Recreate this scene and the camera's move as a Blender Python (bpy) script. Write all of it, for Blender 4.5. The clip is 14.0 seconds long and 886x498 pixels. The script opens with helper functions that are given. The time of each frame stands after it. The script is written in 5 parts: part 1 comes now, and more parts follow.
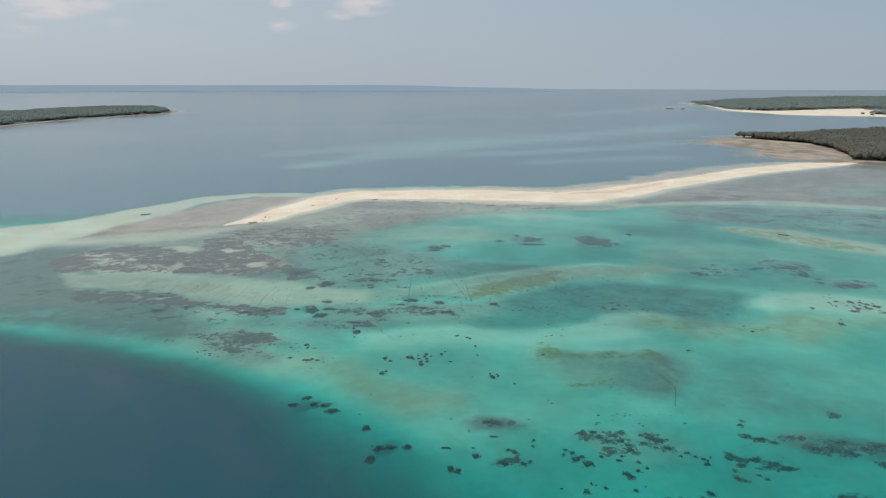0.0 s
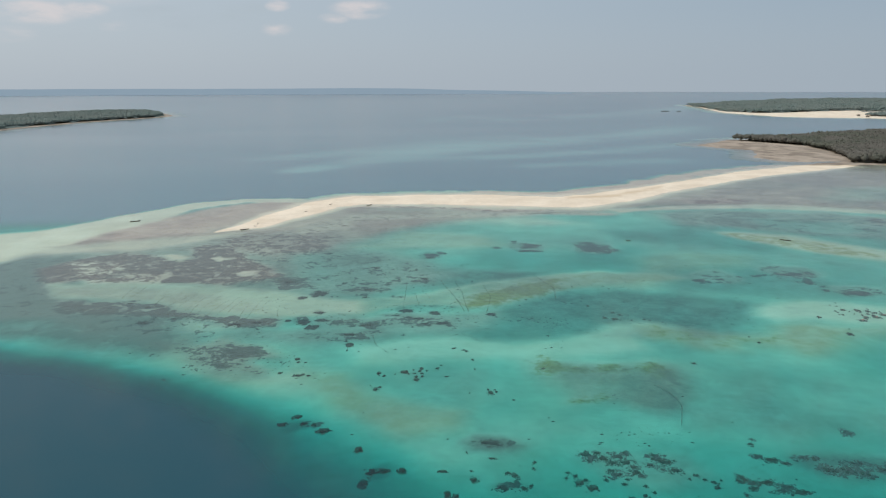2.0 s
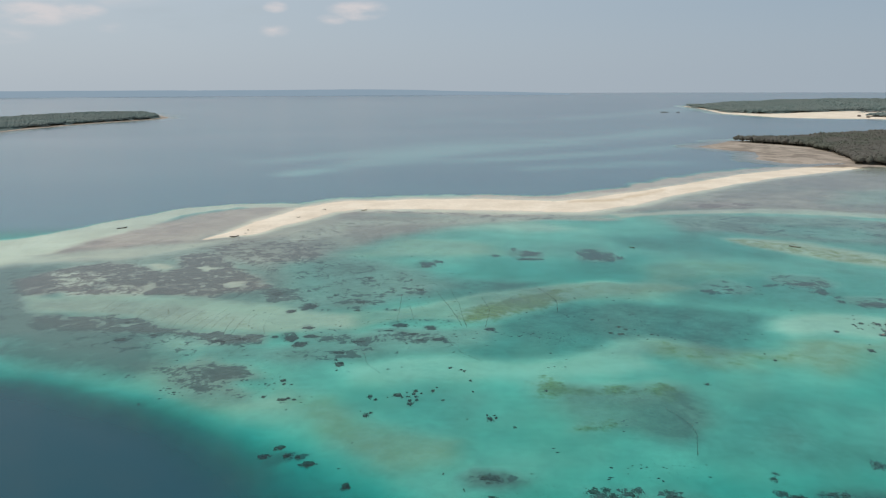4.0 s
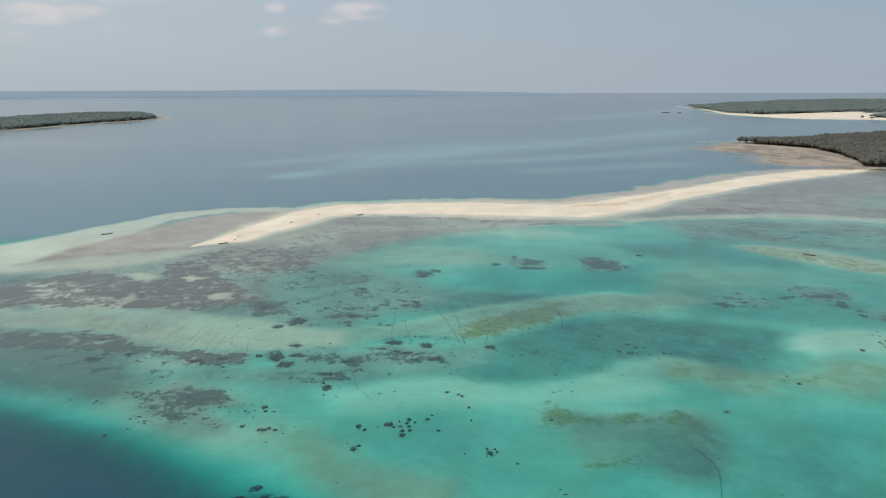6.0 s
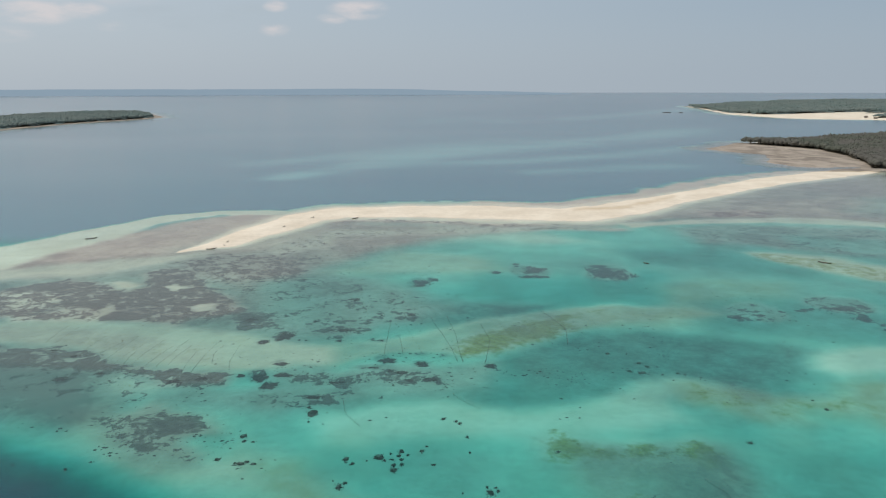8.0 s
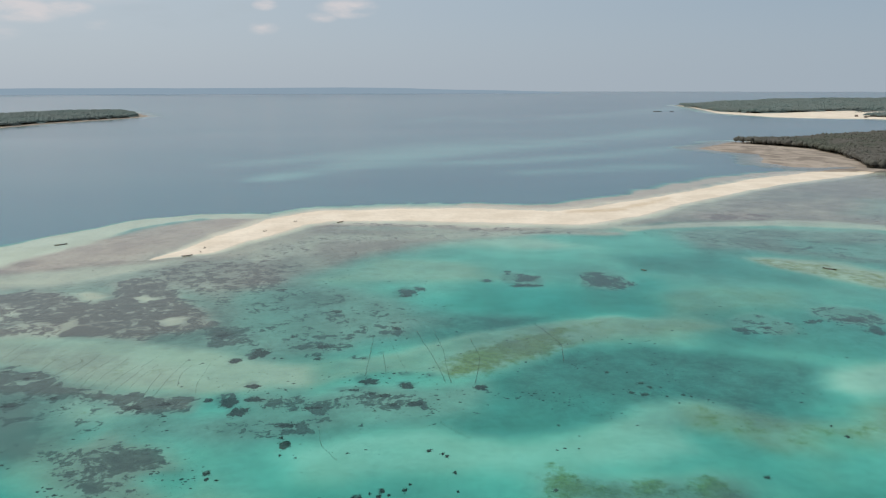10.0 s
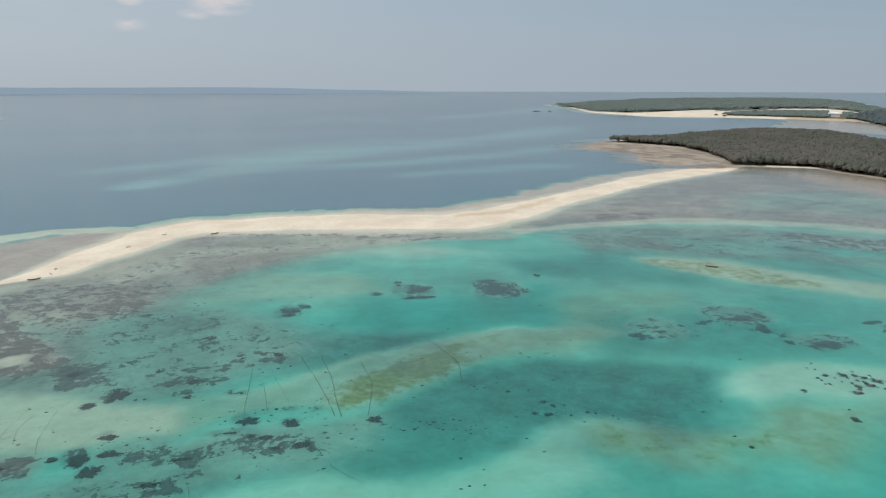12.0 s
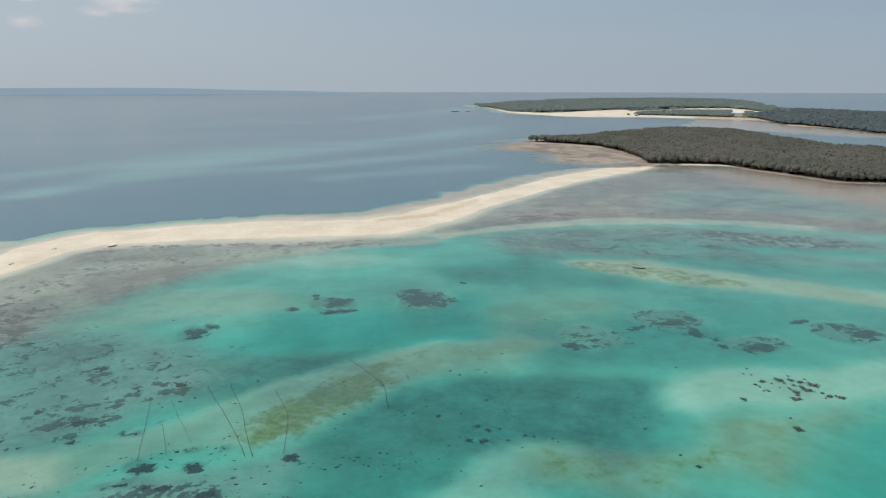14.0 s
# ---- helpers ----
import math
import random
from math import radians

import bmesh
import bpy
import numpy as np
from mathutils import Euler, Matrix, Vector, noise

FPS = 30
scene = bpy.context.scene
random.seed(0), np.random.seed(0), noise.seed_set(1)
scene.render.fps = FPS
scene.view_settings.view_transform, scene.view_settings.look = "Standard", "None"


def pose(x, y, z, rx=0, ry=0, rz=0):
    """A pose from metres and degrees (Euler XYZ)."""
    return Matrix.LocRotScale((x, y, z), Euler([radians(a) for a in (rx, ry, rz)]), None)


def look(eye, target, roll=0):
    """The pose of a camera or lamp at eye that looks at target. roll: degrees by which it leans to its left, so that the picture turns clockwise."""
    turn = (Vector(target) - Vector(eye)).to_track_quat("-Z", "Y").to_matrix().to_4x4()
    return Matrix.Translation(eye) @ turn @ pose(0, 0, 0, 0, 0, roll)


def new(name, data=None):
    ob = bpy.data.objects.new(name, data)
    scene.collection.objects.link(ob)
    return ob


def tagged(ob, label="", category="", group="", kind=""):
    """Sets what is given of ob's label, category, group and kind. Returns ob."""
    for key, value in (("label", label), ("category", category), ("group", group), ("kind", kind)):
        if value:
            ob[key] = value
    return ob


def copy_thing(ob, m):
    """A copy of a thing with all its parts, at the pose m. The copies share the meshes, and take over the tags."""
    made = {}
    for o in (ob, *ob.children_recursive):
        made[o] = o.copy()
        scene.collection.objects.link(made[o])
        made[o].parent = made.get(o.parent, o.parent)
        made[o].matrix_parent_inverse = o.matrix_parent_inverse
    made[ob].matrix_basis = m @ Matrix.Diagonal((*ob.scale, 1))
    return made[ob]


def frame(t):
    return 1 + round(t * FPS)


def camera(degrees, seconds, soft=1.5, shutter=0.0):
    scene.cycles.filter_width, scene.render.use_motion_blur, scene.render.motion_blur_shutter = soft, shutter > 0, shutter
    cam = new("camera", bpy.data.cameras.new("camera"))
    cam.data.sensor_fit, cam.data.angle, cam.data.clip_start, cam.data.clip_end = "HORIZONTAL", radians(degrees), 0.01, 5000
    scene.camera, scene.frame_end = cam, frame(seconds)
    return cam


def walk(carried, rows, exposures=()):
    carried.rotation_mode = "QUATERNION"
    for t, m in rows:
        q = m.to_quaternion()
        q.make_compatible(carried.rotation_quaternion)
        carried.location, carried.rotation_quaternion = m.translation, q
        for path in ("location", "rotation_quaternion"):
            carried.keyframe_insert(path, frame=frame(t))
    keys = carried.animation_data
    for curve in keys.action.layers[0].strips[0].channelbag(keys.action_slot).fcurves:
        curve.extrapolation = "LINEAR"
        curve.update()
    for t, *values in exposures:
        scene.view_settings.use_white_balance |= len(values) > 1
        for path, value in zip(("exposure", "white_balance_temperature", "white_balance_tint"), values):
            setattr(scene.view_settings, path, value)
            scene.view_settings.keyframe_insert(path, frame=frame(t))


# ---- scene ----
# ---------------------------------------------------------------- camera
cam = camera(64.71, 14.0, soft=1.2)
PATH = [
    (0, pose(0.00, 0.00, 95.00, 76.782, 0, 0.000) @ pose(0, 0, 0, 0, 0, 0.055)),
    (0.5, pose(-0.08, 1.62, 94.95, 76.854, 0, -0.116) @ pose(0, 0, 0, 0, 0, -0.002)),
    (1, pose(-0.07, 3.72, 95.00, 76.921, 0, -0.189) @ pose(0, 0, 0, 0, 0, -0.032)),
    (1.5, pose(0.01, 6.41, 95.17, 76.981, 0, -0.264) @ pose(0, 0, 0, 0, 0, -0.073)),
    (2, pose(0.18, 9.74, 95.38, 77.010, 0, -0.325) @ pose(0, 0, 0, 0, 0, -0.098)),
    (2.5, pose(0.44, 13.55, 95.53, 77.056, 0, -0.357) @ pose(0, 0, 0, 0, 0, -0.109)),
    (3, pose(0.66, 17.55, 95.63, 77.087, 0, -0.418) @ pose(0, 0, 0, 0, 0, -0.180)),
    (5.5, pose(2.41, 41.81, 95.87, 77.095, 0, -0.467) @ pose(0, 0, 0, 0, 0, -0.188)),
    (6, pose(2.70, 46.72, 95.88, 77.106, 0, -0.459) @ pose(0, 0, 0, 0, 0, -0.172)),
    (6.5, pose(3.01, 51.71, 95.85, 77.116, 0, -0.458) @ pose(0, 0, 0, 0, 0, -0.144)),
    (7, pose(3.29, 56.57, 95.82, 77.108, 0, -0.448) @ pose(0, 0, 0, 0, 0, -0.142)),
    (7.5, pose(3.54, 61.36, 95.83, 77.080, 0, -0.456) @ pose(0, 0, 0, 0, 0, -0.089)),
    (10, pose(5.51, 86.23, 95.47, 76.964, 0, -1.285) @ pose(0, 0, 0, 0, 0, -0.052)),
    (10.5, pose(5.97, 91.15, 95.70, 76.956, 0, -2.687) @ pose(0, 0, 0, 0, 0, -0.034)),
    (11, pose(6.37, 96.13, 95.90, 76.956, 0, -5.080) @ pose(0, 0, 0, 0, 0, -0.008)),
    (11.5, pose(6.60, 101.44, 96.07, 76.950, 0, -8.304) @ pose(0, 0, 0, 0, 0, 0.013)),
    (12, pose(7.06, 106.89, 96.08, 76.958, 0, -10.707) @ pose(0, 0, 0, 0, 0, 0.053)),
    (12.5, pose(7.93, 112.25, 95.98, 76.948, 0, -12.679) @ pose(0, 0, 0, 0, 0, 0.040)),
    (13, pose(9.00, 117.44, 95.79, 76.980, 0, -14.612) @ pose(0, 0, 0, 0, 0, 0.009)),
    (13.5, pose(10.14, 122.23, 95.52, 77.013, 0, -16.450) @ pose(0, 0, 0, 0, 0, 0.027)),
    (14, pose(11.26, 126.59, 95.14, 77.016, 0, -17.262) @ pose(0, 0, 0, 0, 0, 0.055)),
]
walk(cam, PATH)

# ---------------------------------------------------------------- sky, sun, exposure
SUN_ELEVATION, SUN_TURN = 58.0, 285.0     # degrees; the turn runs clockwise from north (+y)
scene.view_settings.exposure = 0.0

world = bpy.data.worlds.new("hazy_sky")
scene.world = world
world.use_nodes = True
wt = world.node_tree
wt.nodes.clear()
w_out = wt.nodes.new("ShaderNodeOutputWorld")
w_back = wt.nodes.new("ShaderNodeBackground")
w_back.inputs["Strength"].default_value = 0.10
w_sky = wt.nodes.new("ShaderNodeTexSky")
w_sky.sky_type = "NISHITA"
w_sky.sun_disc = False
w_sky.sun_elevation, w_sky.sun_rotation = radians(SUN_ELEVATION), radians(SUN_TURN)
w_sky.altitude, w_sky.air_density, w_sky.dust_density, w_sky.ozone_density = 0.0, 1.0, 3.0, 1.0
w_haze = wt.nodes.new("ShaderNodeMix")
w_haze.data_type = "RGBA"
w_haze.inputs["Factor"].default_value = 0.85
w_glow = wt.nodes.new("ShaderNodeMix")
w_glow.data_type = "RGBA"
w_glow.inputs["A"].default_value = (3.12, 4.06, 5.02, 1)
w_glow.inputs["B"].default_value = (5.02, 5.75, 6.40, 1)
w_low = wt.nodes.new("ShaderNodeMix")
w_low.data_type = "RGBA"
w_low.inputs["B"].default_value = (4.75, 5.35, 5.95, 1)
wt.links.new(w_glow.outputs["Result"], w_low.inputs["A"])
wt.links.new(w_low.outputs["Result"], w_haze.inputs["B"])
w_pos = wt.nodes.new("ShaderNodeTexCoord")
w_map = wt.nodes.new("ShaderNodeMapping")
w_map.inputs["Scale"].default_value = (9.0, 5.0, 26.0)
w_map.inputs["Location"].default_value = (0.35, 0.1, 0.3)
w_noise = wt.nodes.new("ShaderNodeTexNoise")
w_noise.inputs["Scale"].default_value = 2.0
w_noise.inputs["Detail"].default_value = 8.0
w_noise.inputs["Roughness"].default_value = 0.55
w_ramp = wt.nodes.new("ShaderNodeMapRange")
w_ramp.inputs["From Min"].default_value, w_ramp.inputs["From Max"].default_value = 0.46, 0.66
w_ramp.inputs["To Max"].default_value = 0.75
w_sep = wt.nodes.new("ShaderNodeSeparateXYZ")
w_high = wt.nodes.new("ShaderNodeMapRange")
w_high.inputs["From Min"].default_value, w_high.inputs["From Max"].default_value = 0.13, 0.22
w_mul = wt.nodes.new("ShaderNodeMath")
w_mul.operation = "MULTIPLY"
w_cloud = wt.nodes.new("ShaderNodeMix")
w_cloud.data_type = "RGBA"
w_cloud.inputs["B"].default_value = (7.4, 6.7, 6.6, 1)
wt.links.new(w_pos.outputs["Generated"], w_map.inputs["Vector"])
wt.links.new(w_map.outputs["Vector"], w_noise.inputs["Vector"])
wt.links.new(w_noise.outputs["Fac"], w_ramp.inputs["Value"])
wt.links.new(w_pos.outputs["Generated"], w_sep.inputs["Vector"])
wt.links.new(w_sep.outputs["Z"], w_high.inputs["Value"])
wt.links.new(w_ramp.outputs["Result"], w_mul.inputs[0])
wt.links.new(w_high.outputs["Result"], w_mul.inputs[1])
wt.links.new(w_sky.outputs["Color"], w_haze.inputs["A"])
def sky_math(op, a, b=None):
    n = wt.nodes.new("ShaderNodeMath")
    n.operation = op
    for socket, v in zip(n.inputs, (a, b)):
        if isinstance(v, bpy.types.NodeSocket):
            wt.links.new(v, socket)
        elif v is not None:
            socket.default_value = v
    return n.outputs[0]


def cloud_bank(banks):
    """The share of cloud from soft ovals (side, height, half width, half height, weight), as slopes seen looking north."""
    total = None
    for u, v, a, b, weight in banks:
        du, dv = (sky_math("DIVIDE", sky_math("SUBTRACT", p, q), r) for p, q, r in ((w_u, u, a), (w_v, v, b)))
        away = sky_math("ADD", sky_math("MULTIPLY", du, du), sky_math("MULTIPLY", dv, dv))
        one = sky_math("MULTIPLY", sky_math("MAXIMUM", sky_math("SUBTRACT", 1.0, away), 0.0), weight)
        total = one if total is None else sky_math("MAXIMUM", total, one)
    rough = sky_math("MULTIPLY", sky_math("SUBTRACT", w_noise.outputs["Fac"], 0.5), 3.6)
    shape = wt.nodes.new("ShaderNodeMapRange")
    shape.interpolation_type = "SMOOTHSTEP"
    shape.inputs["From Min"].default_value, shape.inputs["From Max"].default_value, shape.inputs["To Max"].default_value = 0.05, 1.05, 0.62
    wt.links.new(sky_math("MULTIPLY", total, sky_math("ADD", rough, 0.85)), shape.inputs["Value"])
    return sky_math("MULTIPLY", shape.outputs["Result"], sky_math("GREATER_THAN", w_sep.outputs["Y"], 0.1))


w_north = sky_math("MAXIMUM", w_sep.outputs["Y"], 0.05)
w_u, w_v = sky_math("DIVIDE", w_sep.outputs["X"], w_north), sky_math("DIVIDE", w_sep.outputs["Z"], w_north)
w_grey = wt.nodes.new("ShaderNodeMix")
w_grey.data_type = "RGBA"
w_grey.inputs["B"].default_value = (4.25, 4.95, 5.5, 1)
wt.links.new(cloud_bank([(-0.3497, 0.0928, 0.1212, 0.0242, 0.8), (-0.2795, 0.106, 0.097, 0.0129, 0.6), (-0.4911, 0.0676, 0.0485, 0.0081, 0.4)]), w_grey.inputs["Factor"])
w_bright = cloud_bank([(-0.5486, 0.1014, 0.0889, 0.021, 0.85), (-0.4868, 0.1044, 0.0485, 0.0162, 0.8), (-0.5909, 0.0735, 0.0566, 0.0162, 0.5), (-0.4392, 0.0824, 0.0323, 0.0113, 0.4), (-0.218, 0.109, 0.021, 0.0097, 0.9), (-0.2219, 0.0782, 0.0275, 0.0113, 0.7), (-0.107, 0.1047, 0.0501, 0.0162, 0.9), (-0.1419, 0.093, 0.0275, 0.0097, 0.6), (-0.5521, 0.1333, 0.3232, 0.0323, 0.5)])
w_band = wt.nodes.new("ShaderNodeMapRange")
w_band.inputs["From Min"].default_value, w_band.inputs["From Max"].default_value = 0.10, 0.0
w_band.inputs["To Max"].default_value = 0.5
wt.links.new(w_sep.outputs["Z"], w_band.inputs["Value"])
wt.links.new(w_band.outputs["Result"], w_low.inputs["Factor"])
w_west = wt.nodes.new("ShaderNodeMapRange")
w_west.inputs["From Min"].default_value, w_west.inputs["From Max"].default_value = 0.75, -0.65
wt.links.new(w_sep.outputs["X"], w_west.inputs["Value"])
wt.links.new(w_west.outputs["Result"], w_glow.inputs["Factor"])
wt.links.new(w_haze.outputs["Result"], w_grey.inputs["A"])
wt.links.new(w_grey.outputs["Result"], w_cloud.inputs["A"])
wt.links.new(sky_math("MAXIMUM", w_mul.outputs["Value"], w_bright), w_cloud.inputs["Factor"])
wt.links.new(w_cloud.outputs["Result"], w_back.inputs["Color"])
wt.links.new(w_back.outputs["Background"], w_out.inputs["Surface"])

sun = new("sun", bpy.data.lights.new("sun", "SUN"))
sun.data.energy, sun.data.angle, sun.data.color = 2.6, radians(2.0), (1.0, 0.95, 0.88)
_e, _a = radians(SUN_ELEVATION), radians(SUN_TURN)
sun.matrix_world = look((math.sin(_a) * math.cos(_e) * 500, math.cos(_a) * math.cos(_e) * 500, math.sin(_e) * 500), (0, 0, 0))


# ---------------------------------------------------------------- materials
class Nodes:
    """A small helper round one material's node tree."""

    def __init__(self, name):
        self.mat = bpy.data.materials.new(name)
        self.mat.use_nodes = True
        self.tree = self.mat.node_tree
        self.tree.nodes.clear()
        self.out = self.tree.nodes.new("ShaderNodeOutputMaterial")

    def put(self, socket, value):
        if isinstance(value, bpy.types.NodeSocket):
            self.tree.links.new(value, socket)
        elif value is not None:
            socket.default_value = value

    def math(self, op, a, b=None, c=None):
        n = self.tree.nodes.new("ShaderNodeMath")
        n.operation = op
        for i, v in enumerate((a, b, c)):
            self.put(n.inputs[i], v)
        return n.outputs[0]

    def noise(self, scale, detail=5.0, rough=0.55, stretch=(1, 1, 1), distort=0.0, seed=0.0):
        p = self.tree.nodes.new("ShaderNodeNewGeometry")
        m = self.tree.nodes.new("ShaderNodeMapping")
        m.inputs["Scale"].default_value = stretch
        m.inputs["Location"].default_value = (seed * 13.7, seed * 7.1, seed * 3.3)
        n = self.tree.nodes.new("ShaderNodeTexNoise")
        n.inputs["Scale"].default_value = scale
        n.inputs["Detail"].default_value = detail
        n.inputs["Roughness"].default_value = rough
        n.inputs["Distortion"].default_value = distort
        self.tree.links.new(p.outputs["Position"], m.inputs["Vector"])
        self.tree.links.new(m.outputs["Vector"], n.inputs["Vector"])
        return n.outputs["Fac"]

    def remap(self, v, a, b, lo=0.0, hi=1.0, smooth=True):
        n = self.tree.nodes.new("ShaderNodeMapRange")
        n.interpolation_type = "SMOOTHSTEP" if smooth else "LINEAR"
        for key, val in (("Value", v), ("From Min", a), ("From Max", b), ("To Min", lo), ("To Max", hi)):
            self.put(n.inputs[key], val)
        return n.outputs["Result"]

    def mix(self, fac, a, b):
        n = self.tree.nodes.new("ShaderNodeMix")
        n.data_type = "RGBA"
        for key, val in (("Factor", fac), ("A", a), ("B", b)):
            self.put(n.inputs[key], (*val, 1) if isinstance(val, tuple) else val)
        return n.outputs["Result"]

    def attribute(self, name):
        n = self.tree.nodes.new("ShaderNodeAttribute")
        n.attribute_name = name
        return n.outputs["Fac"]

    def random(self, kind="island"):
        if kind == "island":
            return self.tree.nodes.new("ShaderNodeNewGeometry").outputs["Random Per Island"]
        return self.tree.nodes.new("ShaderNodeObjectInfo").outputs["Random"]

    def bump(self, height, distance, strength=1.0):
        n = self.tree.nodes.new("ShaderNodeBump")
        n.inputs["Strength"].default_value = strength
        n.inputs["Distance"].default_value = distance
        self.put(n.inputs["Height"], height)
        return n.outputs["Normal"]

    def principled(self, color, rough=0.8, metal=0.0, normal=None, spec=0.3):
        n = self.tree.nodes.new("ShaderNodeBsdfPrincipled")
        self.put(n.inputs["Base Color"], (*color, 1) if isinstance(color, tuple) else color)
        self.put(n.inputs["Roughness"], rough)
        n.inputs["Metallic"].default_value = metal
        n.inputs["Specular IOR Level"].default_value = spec
        self.put(n.inputs["Normal"], normal)
        self.tree.links.new(n.outputs[0], self.out.inputs["Surface"])
        return self.mat


def seabed_material():
    n = Nodes("seabed_sand_and_seagrass")
    grass, film, algae, tan, land = (n.attribute(a) for a in ("grass", "film", "algae", "tan", "land"))
    coarse = n.noise(0.035, 6, 0.6, seed=1)
    middle = n.noise(0.14, 6, 0.62, seed=2)
    fine = n.noise(0.8, 5, 0.6, seed=3)
    ripple = n.noise(0.25, 3, 0.5, stretch=(0.35, 1.6, 1), distort=0.6, seed=4)
    sand = n.mix(n.remap(coarse, 0.3, 0.7), (0.62, 0.54, 0.43), (0.73, 0.655, 0.54))
    sand = n.mix(n.math("MULTIPLY", n.remap(ripple, 0.45, 0.7), 0.12), sand, (0.50, 0.44, 0.34))
    sand = n.mix(n.math("MULTIPLY", n.remap(fine, 0.5, 0.75), 0.15), sand, (0.48, 0.42, 0.33))
    mottle = n.noise(0.30, 9, 0.72, distort=0.4, seed=21)
    sand = n.mix(n.remap(mottle, 0.42, 0.68, 0.0, 0.22), sand, (0.36, 0.33, 0.25))
    # rubble and weed-dusted sand
    mud = n.mix(n.remap(n.noise(0.03, 6, 0.6, stretch=(1, 0.6, 1), distort=1.0, seed=17), 0.35, 0.65), (0.20, 0.17, 0.14), (0.36, 0.31, 0.255))
    sand = n.mix(n.remap(n.math("ADD", tan, n.math("MULTIPLY", n.math("SUBTRACT", middle, 0.5), 0.25)), 0.80, 1.0), sand, mud)
    rubble = n.math("MULTIPLY", n.math("MULTIPLY", n.remap(tan, 1.0, 0.8, 0.0, 1.0), tan), n.remap(middle, 0.3, 0.7, 0.55, 1.1))
    sand = n.mix(rubble, sand, (0.40, 0.285, 0.145))
    # olive algae in drifts
    clump = n.remap(n.math("ADD", n.math("MULTIPLY", middle, 0.6), n.math("MULTIPLY", n.noise(0.45, 7, 0.68, distort=0.5, seed=25), 0.4)), 0.34, 0.64, smooth=False)
    a_mask = n.remap(n.math("ADD", n.math("MULTIPLY", clump, 0.9), n.math("SUBTRACT", n.math("MULTIPLY", algae, 1.1), 1.0)), 0.0, 0.60)
    sand = n.mix(n.math("MULTIPLY", a_mask, 0.85), sand, n.mix(n.remap(n.noise(0.5, 8, 0.7, seed=23), 0.35, 0.65), (0.17, 0.155, 0.03), (0.38, 0.33, 0.11)))
    # a thin film of weed, then seagrass meadows, ragged at the edges
    drift = n.noise(0.055, 5, 0.6, distort=0.8, seed=7)
    weed = n.mix(fine, (0.112, 0.080, 0.079), (0.190, 0.145, 0.140))
    film_part = n.math("MULTIPLY", film, n.math("ADD", n.remap(drift, 0.25, 0.75, 0.35, 0.75), n.remap(n.noise(0.30, 9, 0.72, distort=0.4, seed=22), 0.35, 0.65, 0.33, 0.58)))
    bed = n.mix(n.math("MINIMUM", film_part, 0.9), sand, n.mix(middle, (0.185, 0.140, 0.130), (0.260, 0.205, 0.188)))
    blots = n.noise(0.11, 9, 0.66, distort=0.7, seed=26)
    g_noise = n.math("ADD", n.math("MULTIPLY", blots, 0.78), n.math("ADD", n.math("MULTIPLY", fine, 0.32), n.math("MULTIPLY", n.noise(0.26, 6, 0.62, distort=0.4, seed=27), 0.40)))
    g_mask = n.remap(n.math("ADD", g_noise, n.math("SUBTRACT", n.math("MULTIPLY", grass, 0.6), 0.75)), 0.305, 0.345)
    thin = n.remap(n.noise(0.42, 8, 0.7, distort=0.3, seed=24), 0.36, 0.62, 0.74, 1.0)
    bed = n.mix(n.math("MULTIPLY", g_mask, thin), bed, weed)
    soil = n.mix(middle, (0.10, 0.085, 0.055), (0.20, 0.17, 0.11))
    bed = n.mix(n.remap(land, 0.35, 0.65), bed, soil)
    height = n.math("ADD", n.math("MULTIPLY", fine, 0.5), ripple)
    return n.principled(bed, 0.95, normal=n.bump(height, 0.12, 0.3), spec=0.1)


